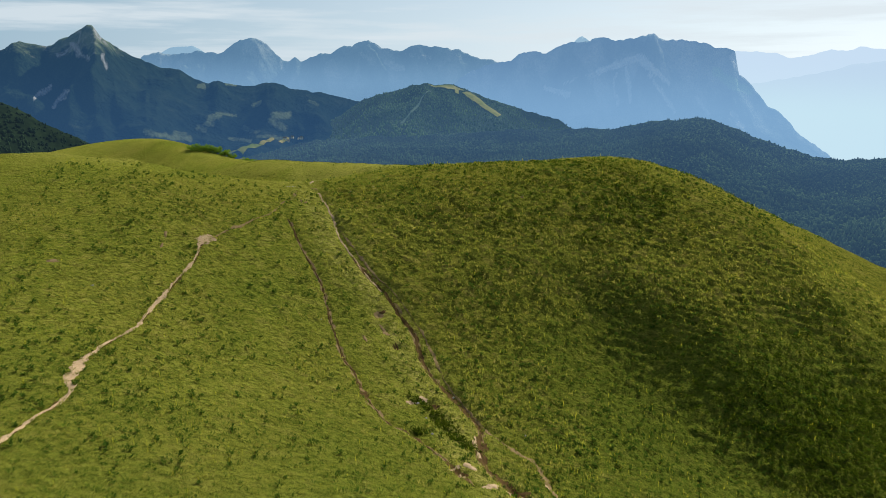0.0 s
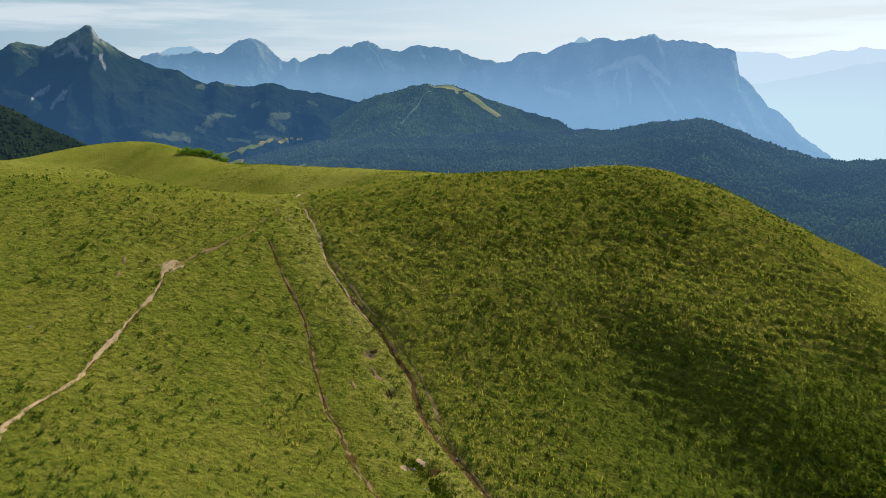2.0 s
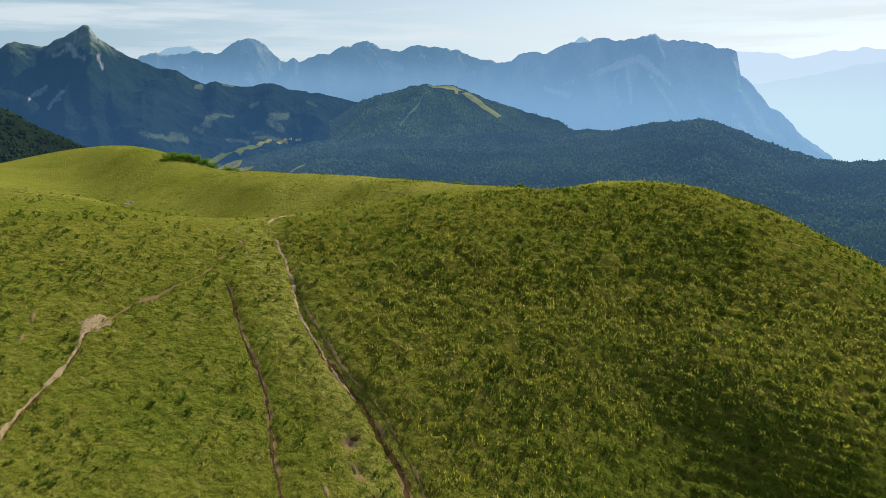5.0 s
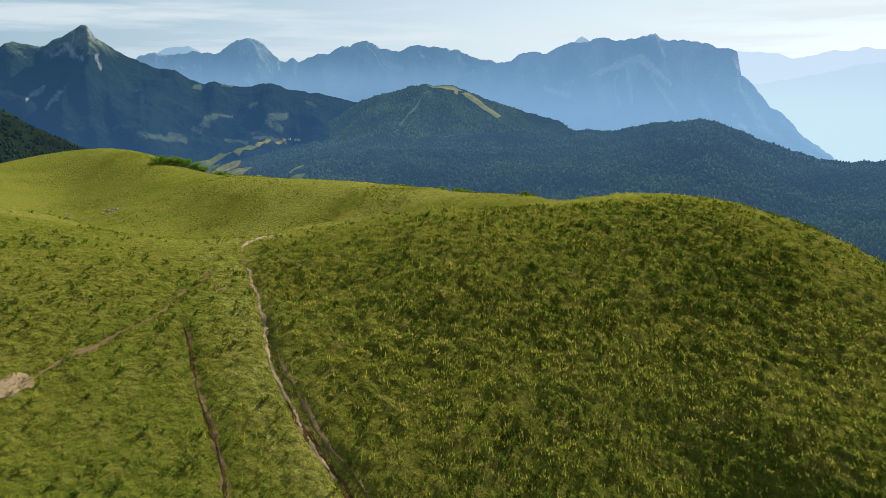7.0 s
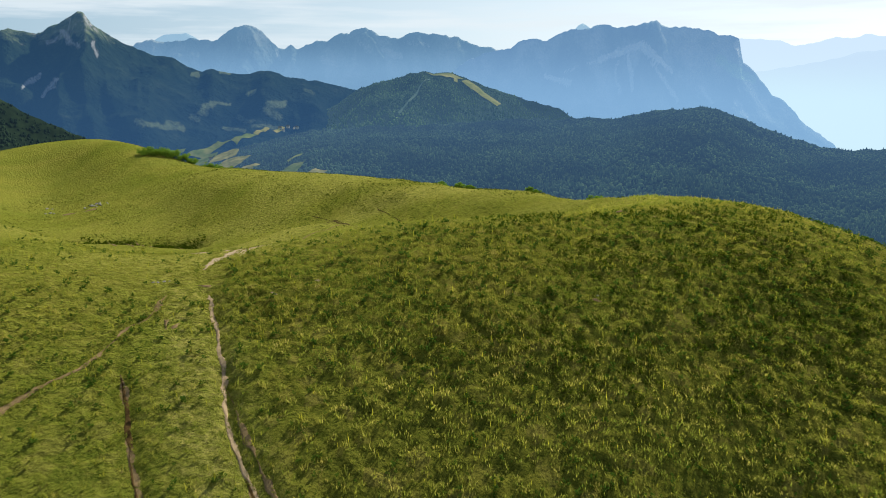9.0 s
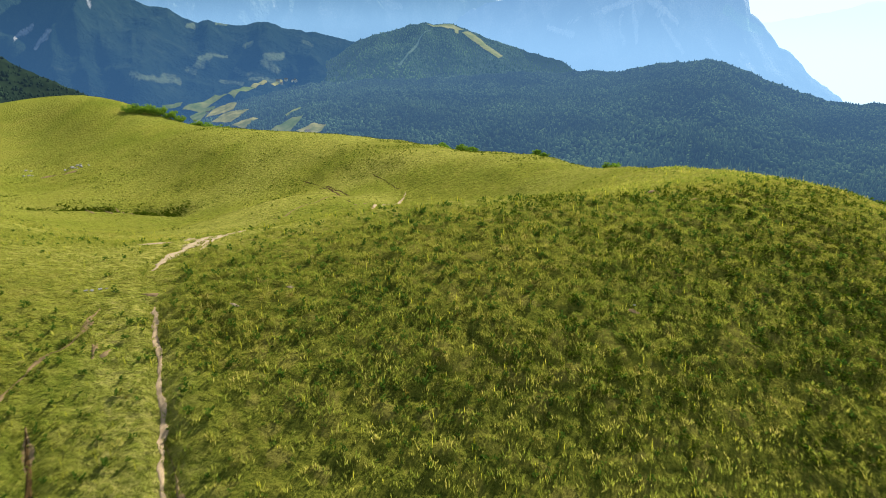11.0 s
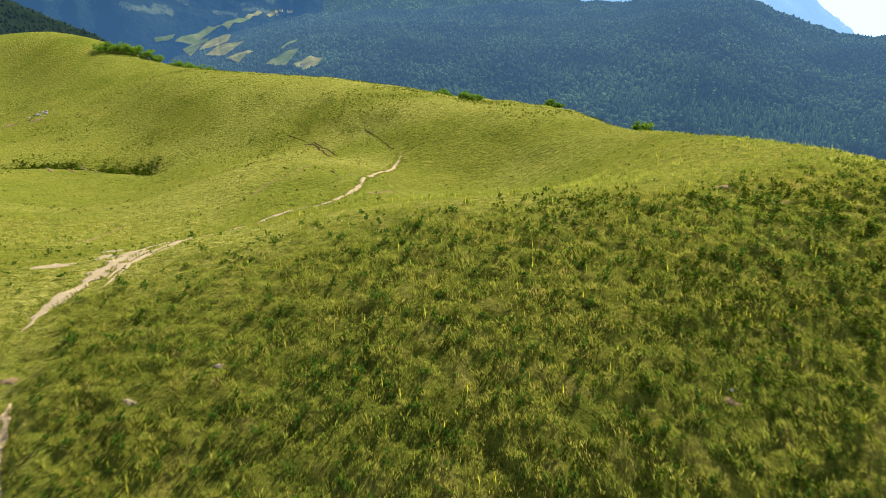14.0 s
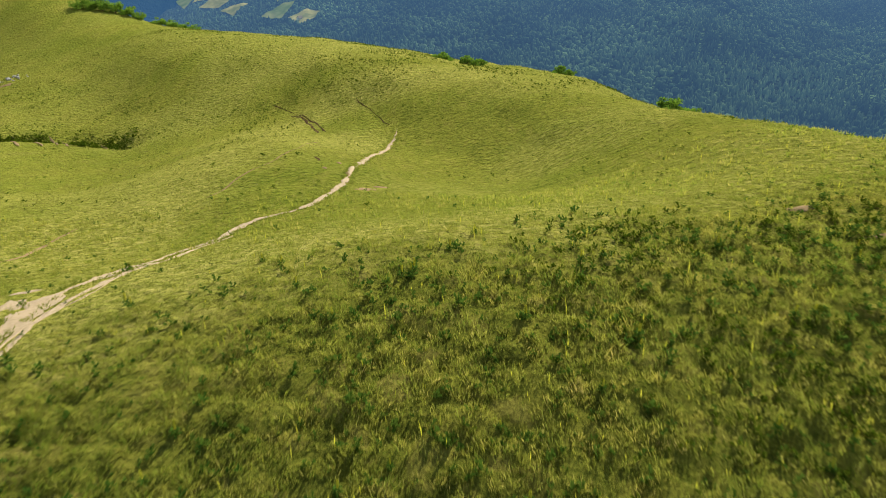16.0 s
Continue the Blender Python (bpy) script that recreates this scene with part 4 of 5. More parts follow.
worn_strip("path", LEFT_TRAIL, 0.30, BROWN_SOIL, "crumbling dark edges of the footpath", 217, gaps=0.28, lift=0.03)
worn_strip("path", LEFT_TRAIL, 0.19, PALE_SOIL, "pale trodden footpath worn into the turf", 201, widen=[(-32.6, 60.5, 2.0, 0.45), (-31.5, 96.0, 0.7, 1.0), (-32.0, 80.0, 1.2, 0.2), (-31.7, 88.5, 1.5, 0.15)])
worn_strip("path", UPPER_TRAIL, 0.16, TAN_SOIL, "narrow broken footpath climbing to the saddle", 202, widen=[(-23.3, 117.5, 1.0, 0.25), (-28.5, 102.0, 1.0, 0.2)], gaps=0.16)
worn_strip("path", MAIN_RUT[:9], 0.21, PALE_SOIL, "pale eroded rut running down from the saddle", 203, widen=[(-20.2, 120.0, 0.8, 0.3)])
worn_strip("path", MAIN_RUT[6:], 0.50, TAN_SOIL, "crumbling tan edges of the muddy rut", 215, gaps=0.42, lift=0.035)
worn_strip("path", MAIN_RUT[6:], 0.34, BROWN_SOIL, "deep brown muddy rut in the turf", 204, widen=[(4.4, 66.5, 2.0, 0.35), (7.0, 57.5, 2.0, 0.5)])
worn_strip("path", SIDE_RUT, 0.26, TAN_SOIL, "thin stony rut beside the main one", 205, gaps=0.24, widen=[(10.3, 61.5, 1.0, 0.2)])
worn_strip("path", LEFT_RUT, 0.36, TAN_SOIL, "crumbling tan edges of the wheel rut", 216, gaps=0.40, lift=0.035)
# the dark strip stands for the shadow down this rut
worn_strip("path", LEFT_RUT, 0.18, BROWN_SOIL, "dark grassy wheel rut", 206, gaps=0.20, widen=[(-7.6, 72.6, 1.2, 0.2), (2.0, 59.4, 1.3, 0.5)])
worn_strip("path", SADDLE_TRAIL[1:], 0.36, SAND, "sandy footpath crossing the saddle and climbing the next rise", 207,
           widen=[(-21.9, 136.8, 3.6, 0.75), (-20.4, 145.5, 1.8, 0.4), (-17.2, 155.2, 1.6, 0.2), (-14.6, 161.5, 4.5, 0.30), (-9.0, 190, 6, 0.10)], gaps=0.34, lift=0.10)
worn_strip("path", [(-20.8, 133.0), (-20.6, 137.0), (-19.9, 141.0), (-18.7, 146.5), (-17.2, 151.0), (-15.8, 155.5)], 0.30, SAND, "second strand of the sandy footpath", 208, gaps=0.14)
worn_strip("path", [(-33.6, 154.0), (-33.3, 157.4), (-34.0, 162.7), (-34.3, 167.5)], 0.2, TAN_SOIL, "faint cattle path across the hollow", 209, gaps=0.2)
# gullies: dark earth drawn along their lines of shadow
worn_strip("path", [(-28.1, 242.4), (-24.2, 235.3), (-19.7, 223.1)], 0.27, BROWN_SOIL, "short dark gully on the far slope", 210, gaps=0.12, lift=0.06)
worn_strip("path", [(-33.6, 251.6), (-30.2, 247.0), (-25.2, 238.6), (-20.6, 229.0), (-18.2, 221.2)], 0.17, BROWN_SOIL, "second dark gully beside the first", 212, gaps=0.12, lift=0.06)
worn_strip("path", [(-23.4, 172.9), (-20.9, 180.8), (-19.5, 184.5), (-17.7, 191.1), (-17.4, 199.0), (-16.8, 204.3)], 0.10, TAN_SOIL, "faint sandy strand across the hollow", 213, gaps=0.24, lift=0.05)
worn_strip("path", [(-20.4, 131.5), (-20.3, 134.0), (-20.5, 136.6), (-19.4, 139.8), (-19.2, 144.0)], 0.22, SAND, "thin lower strand of the sandy footpath", 214, gaps=0.10, lift=0.05)
RUNNELS = ([(-87.2, 255.5), (-84.4, 252.2), (-81.2, 248.2)], [(-85.1, 258.5), (-82.1, 254.8), (-78.9, 249.9)], [(-81.5, 256.8), (-79.1, 253.5), (-76.5, 249.4)], [(-72.3, 254.3), (-70.4, 252.0), (-68.1, 248.5)], [(-91.0, 253.5), (-88.3, 250.7), (-85.0, 246.3)])
for _k, _run in enumerate(RUNNELS):
    worn_strip("path", _run, 0.30, TAN_SOIL, "pale runnel of bare earth down the scarp", 221 + _k, gaps=0.1, lift=0.22)
worn_strip("path", [(-14.8, 238.1), (-10.9, 228.7), (-8.3, 220.9), (-7.4, 219.2)], 0.10, BROWN_SOIL, "short dark gully above the footpath", 211, gaps=0.1, lift=0.15)


def bare_patch(x, y, rx, ry, turn, material, label, seed):
    """An uneven patch of bare ground."""
    n, rings = 28, 5
    a = np.linspace(0, 2 * math.pi, n, endpoint=False)
    edge = 0.85 + 0.85 * fractal(np.cos(a) * 1.7 + seed, np.sin(a) * 1.7, 3, seed)
    k = np.linspace(0.02, 1, rings)[:, None]
    u, v = rx * k * edge * np.cos(a), ry * k * edge * np.sin(a)
    c, s = math.cos(turn), math.sin(turn)
    px, py = x + c * u - s * v, y + s * u + c * v
    pz = height(px, py) + 0.09 - 0.09 * k ** 2 + 0.04 * fractal(px * 2, py * 2, 3, seed)
    i = np.arange(rings * n).reshape(rings, n)
    f = np.stack([i[:-1], np.roll(i, -1, 1)[:-1], np.roll(i, -1, 1)[1:], i[1:]], -1).reshape(-1, 4)
    ob = new("bare_patch", mesh_from("bare_patch", np.stack([px.ravel(), py.ravel(), pz.ravel()], 1), f, material))
    tagged(ob, label, "bare ground", kind="structure")
    BARE.append((x, y, rx, ry))


BARE = []
# brown patches double as the dark inside the torn pits
for k, (x, y, rx, ry, turn, mat) in enumerate([
        (-31.5, 96.3, 1.35, 1.2, 0.3, PALE_SOIL), (-33.1, 62.5, 0.5, 1.3, 0.2, PALE_SOIL), (22.2, 144.9, 1.0, 0.5, 0.2, TAN_SOIL), (24.6, 140.6, 1.1, 0.35, 0.5, TAN_SOIL), (-6.9, 172.7, 1.3, 0.8, 0.1, TAN_SOIL),
        (-7.6, 89.8, 0.6, 0.9, 0.4, TAN_SOIL), (-6.7, 86.9, 0.4, 1.0, 0.5, TAN_SOIL), (-0.7, 73.7, 1.0, 0.8, 0.3, BROWN_SOIL), (-1.6, 74.6, 0.6, 0.35, 0.5, PALE_SOIL), (-3.0, 73.3, 0.7, 0.45, 0.2, PALE_SOIL), (-5.0, 84.0, 0.35, 0.9, 0.4, BROWN_SOIL), (-7.3, 90.3, 0.8, 0.3, 0.4, BROWN_SOIL), (3.9, 67.3, 0.35, 1.4, 0.1, PALE_SOIL), (2.2, 59.4, 0.5, 1.0, 0.6, PALE_SOIL), (6.9, 57.2, 0.5, 1.4, 0.7, PALE_SOIL),
        (-20.9, 121.6, 0.6, 0.3, 0.1, TAN_SOIL), (-21.7, 114.2, 0.22, 0.8, 0.3, TAN_SOIL), (-20.9, 113.9, 0.2, 0.5, -0.4, TAN_SOIL), (-23.8, 139.8, 0.7, 1.2, 0.2, SAND), (-26.6, 137.6, 1.7, 0.6, 0.2, SAND), (-24.6, 142.5, 0.9, 0.4, 0.4, SAND), (4.8, 57.3, 0.9, 0.6, 0.5, PALE_SOIL), (3.0, 60.9, 0.5, 0.8, 0.5, PALE_SOIL),
        (-36.5, 95.0, 0.25, 1.0, 0.3, TAN_SOIL), (-36.0, 92.0, 0.2, 0.8, 0.2, TAN_SOIL), (14.6, 121.8, 0.5, 0.35, 0, TAN_SOIL), (-14.4, 120.2, 0.32, 0.2, 0, SAND), (-45.5, 83.0, 0.8, 0.4, 0.4, TAN_SOIL), (-14.2, 187.7, 0.3, 1.2, 0.3, BROWN_SOIL), (-12.6, 182.3, 0.3, 1.0, 0.2, TAN_SOIL), (-11.5, 186.4, 0.25, 0.9, 0.4, TAN_SOIL), (-9.6, 179.6, 0.3, 0.9, 0.2, TAN_SOIL), (-5.9, 174.6, 1.0, 0.6, 0.3, TAN_SOIL), (-118.5, 303.5, 2.6, 1.2, 0.2, TAN_SOIL), (-126.5, 304.6, 3.2, 1.3, 0.1, TAN_SOIL), (-10.8, 122.6, 0.3, 0.16, 0.3, SAND), (4.2, 64.6, 0.3, 1.5, 0.1, PALE_SOIL), (1.6, 60.3, 0.8, 0.5, 0.6, PALE_SOIL), (7.4, 57.0, 1.3, 0.4, -0.6, PALE_SOIL), (10.3, 59.4, 0.25, 0.9, 0.1, PALE_SOIL), (-8.3, 73.9, 0.22, 1.3, 0.5, TAN_SOIL), (-7.2, 70.6, 0.25, 0.9, 0.6, TAN_SOIL), (-8.9, 84.2, 0.2, 0.9, 0.4, TAN_SOIL)]):
    bare_patch(x, y, rx, ry, turn, mat, "patch of bare earth in the grass", 301 + k)


# ---- grass ----
def leaf_material(name, stops, broad_tint, through=0.46, rough=0.75):
    """Living leaves: light passes through them, and each one has its own colour."""
    m, n, l, b = shader(name)
    geo = n.new("ShaderNodeNewGeometry")
    own = ramp_node(n, l, geo.outputs["Random Per Island"], stops)
    patch = ramp_node(n, l, noise_node(n, l, 0.11, 4, 0.6), [(0.36, broad_tint[0]), (0.64, broad_tint[1])])
    clump = ramp_node(n, l, noise_node(n, l, 0.9, 4, 0.62), [(0.36, stops[0][1]), (0.5, stops[1][1]), (0.62, stops[-2][1]), (0.72, stops[-1][1])])
    col = mix_node(n, l, 0.25, mix_node(n, l, 0.62, own, clump), patch)
    l.new(col, b.inputs["Base Color"])
    b.inputs["Roughness"].default_value, b.inputs["Specular IOR Level"].default_value = rough, 0.0
    tr, mix = n.new("ShaderNodeBsdfTranslucent"), n.new("ShaderNodeMixShader")
    l.new(col, tr.inputs["Color"])
    mix.inputs["Fac"].default_value = through
    l.new(b.outputs["BSDF"], mix.inputs[1])
    l.new(tr.outputs["BSDF"], mix.inputs[2])
    l.new(mix.outputs["Shader"], n["Material Output"].inputs["Surface"])
    return m


TINT = ((0.170, 0.220, 0.022), (0.350, 0.305, 0.058))
GRASS = leaf_material("meadow_grass", [(0.0, (0.075, 0.132, 0.012)), (0.4, (0.190, 0.235, 0.025)), (0.75, (0.320, 0.305, 0.056)), (1.0, (0.52, 0.45, 0.17))], TINT)
LEAVES = leaf_material("broad_leaves", [(0.0, (0.034, 0.080, 0.010)), (0.5, (0.078, 0.148, 0.018)), (0.9, (0.140, 0.205, 0.030)), (1.0, (0.34, 0.17, 0.03))], ((0.055, 0.13, 0.016), (0.12, 0.17, 0.02)), 0.35, 0.55)
RANK = leaf_material("tussock_grass", [(0.0, (0.066, 0.124, 0.014)), (0.4, (0.244, 0.286, 0.033)), (0.75, (0.450, 0.400, 0.075)), (1.0, (0.56, 0.43, 0.17))], ((0.150, 0.228, 0.026), (0.375, 0.325, 0.062)), 0.64)
LUSH = leaf_material("lush_grass", [(0.0, (0.030, 0.074, 0.009)), (0.4, (0.085, 0.148, 0.016)), (0.75, (0.175, 0.215, 0.028)), (1.0, (0.36, 0.34, 0.075))], ((0.085, 0.165, 0.016), (0.180, 0.225, 0.028)), 0.55)
DRY = leaf_material("dry_grass", [(0.0, (0.120, 0.155, 0.018)), (0.4, (0.230, 0.245, 0.038)), (0.75, (0.340, 0.315, 0.075)), (1.0, (0.50, 0.43, 0.18))], ((0.19, 0.22, 0.034), (0.34, 0.31, 0.08)), 0.5)
HEATH = leaf_material("bilberry_leaves", [(0.0, (0.030, 0.062, 0.005)), (0.6, (0.085, 0.130, 0.009)), (1.0, (0.19, 0.20, 0.018))], ((0.045, 0.085, 0.006), (0.120, 0.140, 0.010)), 0.3, 0.8)
YELLOW = leaf_material("yellow_flowers", [(0.0, (0.34, 0.38, 0.02)), (1.0, (0.62, 0.56, 0.06))], ((0.42, 0.43, 0.03), (0.58, 0.52, 0.05)), 0.45)


def on_worn(x, y, margin=0.0):
    """Where feet and water have bared the earth."""
    worn = np.zeros(len(x), bool)
    for pts, half, _ in LINES[:6]:
        box = [f(p[k] for p in pts) for k in (0, 1) for f in (min, max)]
        inside = (x > box[0] - 2) & (x < box[1] + 2) & (y > box[2] - 2) & (y < box[3] + 2)
        if inside.any():
            worn[inside] |= polyline_distance(x[inside], y[inside], pts) < half * 0.8 + margin
    for bx, by, rx, ry in BARE:
        worn |= np.hypot(x - bx, y - by) < 0.5 * max(rx, ry) + margin
    c = np.exp(-0.5 * (np.hypot(x + 21.9, y - 136.5) / 3.2) ** 2)
    return worn | ((c > 0.3) & (polyline_distance(x, y, SADDLE_TRAIL) < 1.8 * c))


def rough_pasture(x, y):
    """How rank the growth is, 0 to 1: tall on the flank and round the summit, grazed short round the saddle and the footpaths."""
    flank = hummocky(x, y)
    patch = 0.55 * smooth(0.50, 0.72, value_noise(x / 7, y / 7, 52)) * (y < 118)
    west = 0.6 * np.exp(-0.5 * (((x + 38) / 9) ** 2 + ((y - 107) / 7) ** 2))
    return np.clip(np.maximum(flank, np.maximum(patch, west)), 0.0, 1.0)


def flank_shade(x, y):
    """Where dark leaves stand in for the shade on the lower flank."""
    return smooth(8, 36, x + 9 * fractal(x / 8, y / 8, 3, 53)) * (1 - smooth(86, 112, y + 9 * fractal(x / 9, y / 9, 2, 54)))


def seen_area(x, y):
    """The strip of pasture that the flight looks over."""
    edge = 6 * fractal(x / 7, y / 7, 3, 78)
    thin = 9 * value_noise(x * 7.3, y * 7.3, 80)
    return (np.abs(x) < 19 + 0.66 * (y - 12) + edge - thin) & (x > -150) & (x < 82 + edge - thin) & (y > 34 + 0.4 * edge + 0.5 * thin)


def tufts(n, box, seed, chance):
    """Places for n tufts tried in a box, kept by chance(x, y)."""
    rng = np.random.default_rng(seed)
    x, y = rng.uniform(box[0], box[1], n), rng.uniform(box[2], box[3], n)
    keep = (rng.uniform(0, 1, n) < chance(x, y)) & seen_area(x, y)
    x, y = x[keep], y[keep]
    keep = ~on_worn(x, y)
    return x[keep], y[keep]


def blades(x, y, per, tall, wide, spread, lean, seed, size=None, dome=0.0):
    """Tufts of pointed blades, each one a narrow lozenge; dome: how much shorter the outermost are."""
    rng = np.random.default_rng(seed)
    n = len(x)
    s = (rng.uniform(0.7, 1.35, n) if size is None else size)[:, None]
    a, d = rng.uniform(0, 2 * math.pi, (n, per)), spread * np.sqrt(rng.uniform(0, 1, (n, per))) * s
    bx, by = x[:, None] + d * np.cos(a), y[:, None] + d * np.sin(a)
    bz = height(bx.ravel(), by.ravel()).reshape(n, per) - 0.03
    h = tall * s * rng.uniform(0.55, 1.2, (n, per)) * (1 - dome * (d / (spread * s)) ** 2)
    w = wide * rng.uniform(0.6, 1.3, (n, per))
    f = rng.uniform(0, 2 * math.pi, (n, per))
    tip = lean * h * rng.uniform(0.3, 1.2, (n, per))
    tx, ty = np.cos(a) * tip - 0.05 * h, np.sin(a) * tip - 0.03 * h
    cx, cy = np.cos(f) * w / 2, np.sin(f) * w / 2
    v = np.stack([np.stack([bx, by, bz], -1), np.stack([bx + tx * 0.3 + cx, by + ty * 0.3 + cy, bz + h * 0.5], -1),
                  np.stack([bx + tx, by + ty, bz + h], -1), np.stack([bx + tx * 0.3 - cx, by + ty * 0.3 - cy, bz + h * 0.5], -1)], 2)
    i = np.arange(n * per)[:, None] * 4
    return v.reshape(-1, 3), np.concatenate([i + np.array([[0, 1, 2]]), i + np.array([[0, 2, 3]])])


def leafy(x, y, per, reach, wide, rise, seed, size=None):
    """Low plants of broad leaves: each leaf a folded lozenge arching outwards."""
    rng = np.random.default_rng(seed)
    n = len(x)
    s = (rng.uniform(0.6, 1.4, n) if size is None else size)[:, None]
    z = height(x, y)[:, None]
    a = rng.uniform(0, 2 * math.pi, (n, per))
    d, up = reach * s * rng.uniform(0.5, 1.15, (n, per)), rise * s * rng.uniform(0.25, 1.2, (n, per))
    base = up * rng.uniform(0.0, 0.7, (n, per))
    w = wide * s * rng.uniform(0.7, 1.2, (n, per))
    dx, dy = np.cos(a), np.sin(a)

    def at(k, across, lift):
        return np.stack([x[:, None] + dx * d * k - dy * w * across, y[:, None] + dy * d * k + dx * w * across, z + lift], -1)
    v = np.stack([at(0.05, 0, base), at(0.55, 0.5, base + up * 0.66), at(1.0, 0, base + up * 0.45), at(0.55, -0.5, base + up * 0.66)], 2)
    i = np.arange(n * per)[:, None] * 4
    faces = np.concatenate([i + np.array([[0, 1, 2]]), i + np.array([[0, 2, 3]])])
    return v.reshape(-1, 3), faces


def grown(name, pieces, material, label, category, rounded=False):
    verts, faces, base = [], [], 0
    for v, f in pieces:
        verts.append(v), faces.append(f + base)
        base += len(v)
    ob = new(name, mesh_from(name, np.concatenate(verts), np.concatenate(faces), material, shade=rounded))
    return tagged(ob, label, category, kind="stuff")


def near_end(x, y):
    """The stretch passed lowest at the end of the flight, where single blades show."""
    return smooth(108, 122, y) * (1 - smooth(146, 158, y))


FIELD = (-62, 84, 35, 172)
LAST = (-46, 45, 106, 178)
# short sward everywhere
X1, Y1 = tufts(70000, FIELD, 401, lambda x, y: (0.24 + 0.25 * value_noise(x / 3, y / 3, 61)) * (1 - smooth(106, 122, y)))
X2, Y2 = tufts(46000, LAST, 402, lambda x, y: 0.9 * smooth(104, 118, y) * (1 - smooth(160, 178, y)) * (0.45 + 0.55 * rough_pasture(x, y)))
X3, Y3 = tufts(58000, (-150, 70, 158, 390), 403, lambda x, y: 0.05 + 0.55 * smooth(0.35, 0.65, 0.5 * value_noise(x / 2.2, y / 2.2, 62) + 0.5 * value_noise(x / 7, y / 7, 70)))
# grass hanging over the edges of the paths
def lips(seed):
    rng = np.random.default_rng(seed)
    xs, ys = [], []
    for pts, half, _ in LINES[:6]:
        c = resampled(pts, 0.11)
        c = c[c[:, 1] < 222]
        off = (half * 0.75 + rng.exponential(0.16, len(c))) * rng.choice([-1, 1], len(c))
        t = np.gradient(c, axis=0)
        t /= np.linalg.norm(t, axis=1)[:, None] + 1e-9
        keep = rng.uniform(0, 1, len(c)) < 0.25 + 0.75 * value_noise(c[:, 0] / 1.2, c[:, 1] / 1.2, seed)
        xs.append((c[:, 0] - t[:, 1] * off)[keep]), ys.append((c[:, 1] + t[:, 0] * off)[keep])
    return np.concatenate(xs), np.concatenate(ys)


XL, YL = lips(430)
# rank tussocks: small separate clumps, a step apart
def clumps(step, box, seed, chance):
    rng = np.random.default_rng(seed)
    x, y = (g.ravel() for g in np.meshgrid(np.arange(box[0], box[1], step), np.arange(box[2], box[3], step)))
    x, y = x + step * rng.uniform(-0.55, 0.55, len(x)), y + step * rng.uniform(-0.55, 0.55, len(x))
    keep = (rng.uniform(0, 1, len(x)) < chance(x, y)) & seen_area(x, y)
    x, y = x[keep], y[keep]
    keep = ~on_worn(x, y, 0.15)
    return x[keep], y[keep], rng.uniform(0.55, 1.45, keep.sum())


X4, Y4, S4 = clumps(0.70, FIELD, 404, lambda x, y: (0.38 + 0.62 * rough_pasture(x, y)) * (0.5 + 0.5 * value_noise(x / 6, y / 6, 67)) * (1 - 0.4 * flank_shade(x, y)) * (1 - near_end(x, y)))
XC, YC, SC = clumps(0.46, LAST, 431, lambda x, y: (0.05 + 0.9 * rough_pasture(x, y)) * near_end(x, y) * (0.10 + 0.90 * smooth(0.30, 0.46, value_noise(x / 0.85, y / 0.85, 75))))
SC = SC * (0.6 + 0.8 * value_noise(XC / 0.85, YC / 0.85, 75))


LG = lush(X4, Y4) > np.random.default_rng(446).uniform(0.15, 0.85, len(X4))
grown("grass", [blades(X1, Y1, 6, 0.16, 0.070, 0.26, 0.5, 411), blades(X2, Y2, 6, 0.20, 0.036, 0.24, 0.4, 412), blades(XL, YL, 7, 0.26, 0.05, 0.16, 0.6, 416)],
      GRASS, "short olive-green meadow grass with dry yellow stems", "grass")
grown("lush_grass", [blades(X4[LG], Y4[LG], 10, 0.30, 0.060, 0.26, 0.45, 417, S4[LG])], LUSH, "lush green tussock grass low on the flank", "grass")
grown("dry_grass", [blades(X3, Y3, 5, 0.24, 0.10, 0.40, 0.5, 413)], DRY, "pale dry grass over the next rise", "grass")
grown("tussock_grass", [blades(X4[~LG], Y4[~LG], 10, 0.34, 0.075, 0.24, 0.42, 414, S4[~LG]), blades(XC, YC, 28, 0.32, 0.027, 0.27, 0.55, 415, SC, 0.6)], RANK, "rank yellow-green tussock grass on the slope", "grass")
# broad-leaved plants, thick on the rough flank and scattered elsewhere, and dark leaves imitating shade low on the
# flank
X5, Y5 = tufts(64000, FIELD, 405, lambda x, y: (0.03 + (0.36 - 0.10 * near_end(x, y)) * rough_pasture(x, y)) * smooth(0.45, 0.70, 0.6 * value_noise(x / 0.9, y / 0.9, 64) + 0.4 * value_noise(x / 4, y / 4, 68)))
X6, Y6 = tufts(48000, (-150, 60, 160, 330), 406, lambda x, y: (0.08 + 0.52 * smooth(212, 246, y + 0.25 * x)) * smooth(0.45, 0.7, 0.5 * value_noise(x / 2.5, y / 2.5, 72) + 0.5 * value_noise(x / 9, y / 9, 65)))
X8, Y8 = tufts(22000, FIELD, 408, lambda x, y: (0.40 + 0.3 * (1 - smooth(62, 84, y))) * smooth(0.25, 0.6, value_noise(x / 8, y / 8, 69)) * (1 - 0.85 * smooth(118, 128, y) * (1 - hummocky(x, y))))
X9, Y9 = tufts(44000, (8, 84, 50, 106), 409, lambda x, y: (0.3 + 0.7 * (1 - smooth(78, 94, y))) * flank_shade(x, y) * np.maximum(smooth(0.4, 0.6, value_noise(x / 1.6, y / 1.6, 83)), 0.8 * smooth(32, 42, x) * (1 - smooth(80, 92, y))) * smooth(-7, 3, (x - 27) * 0.933 + (y - 103) * 0.36))
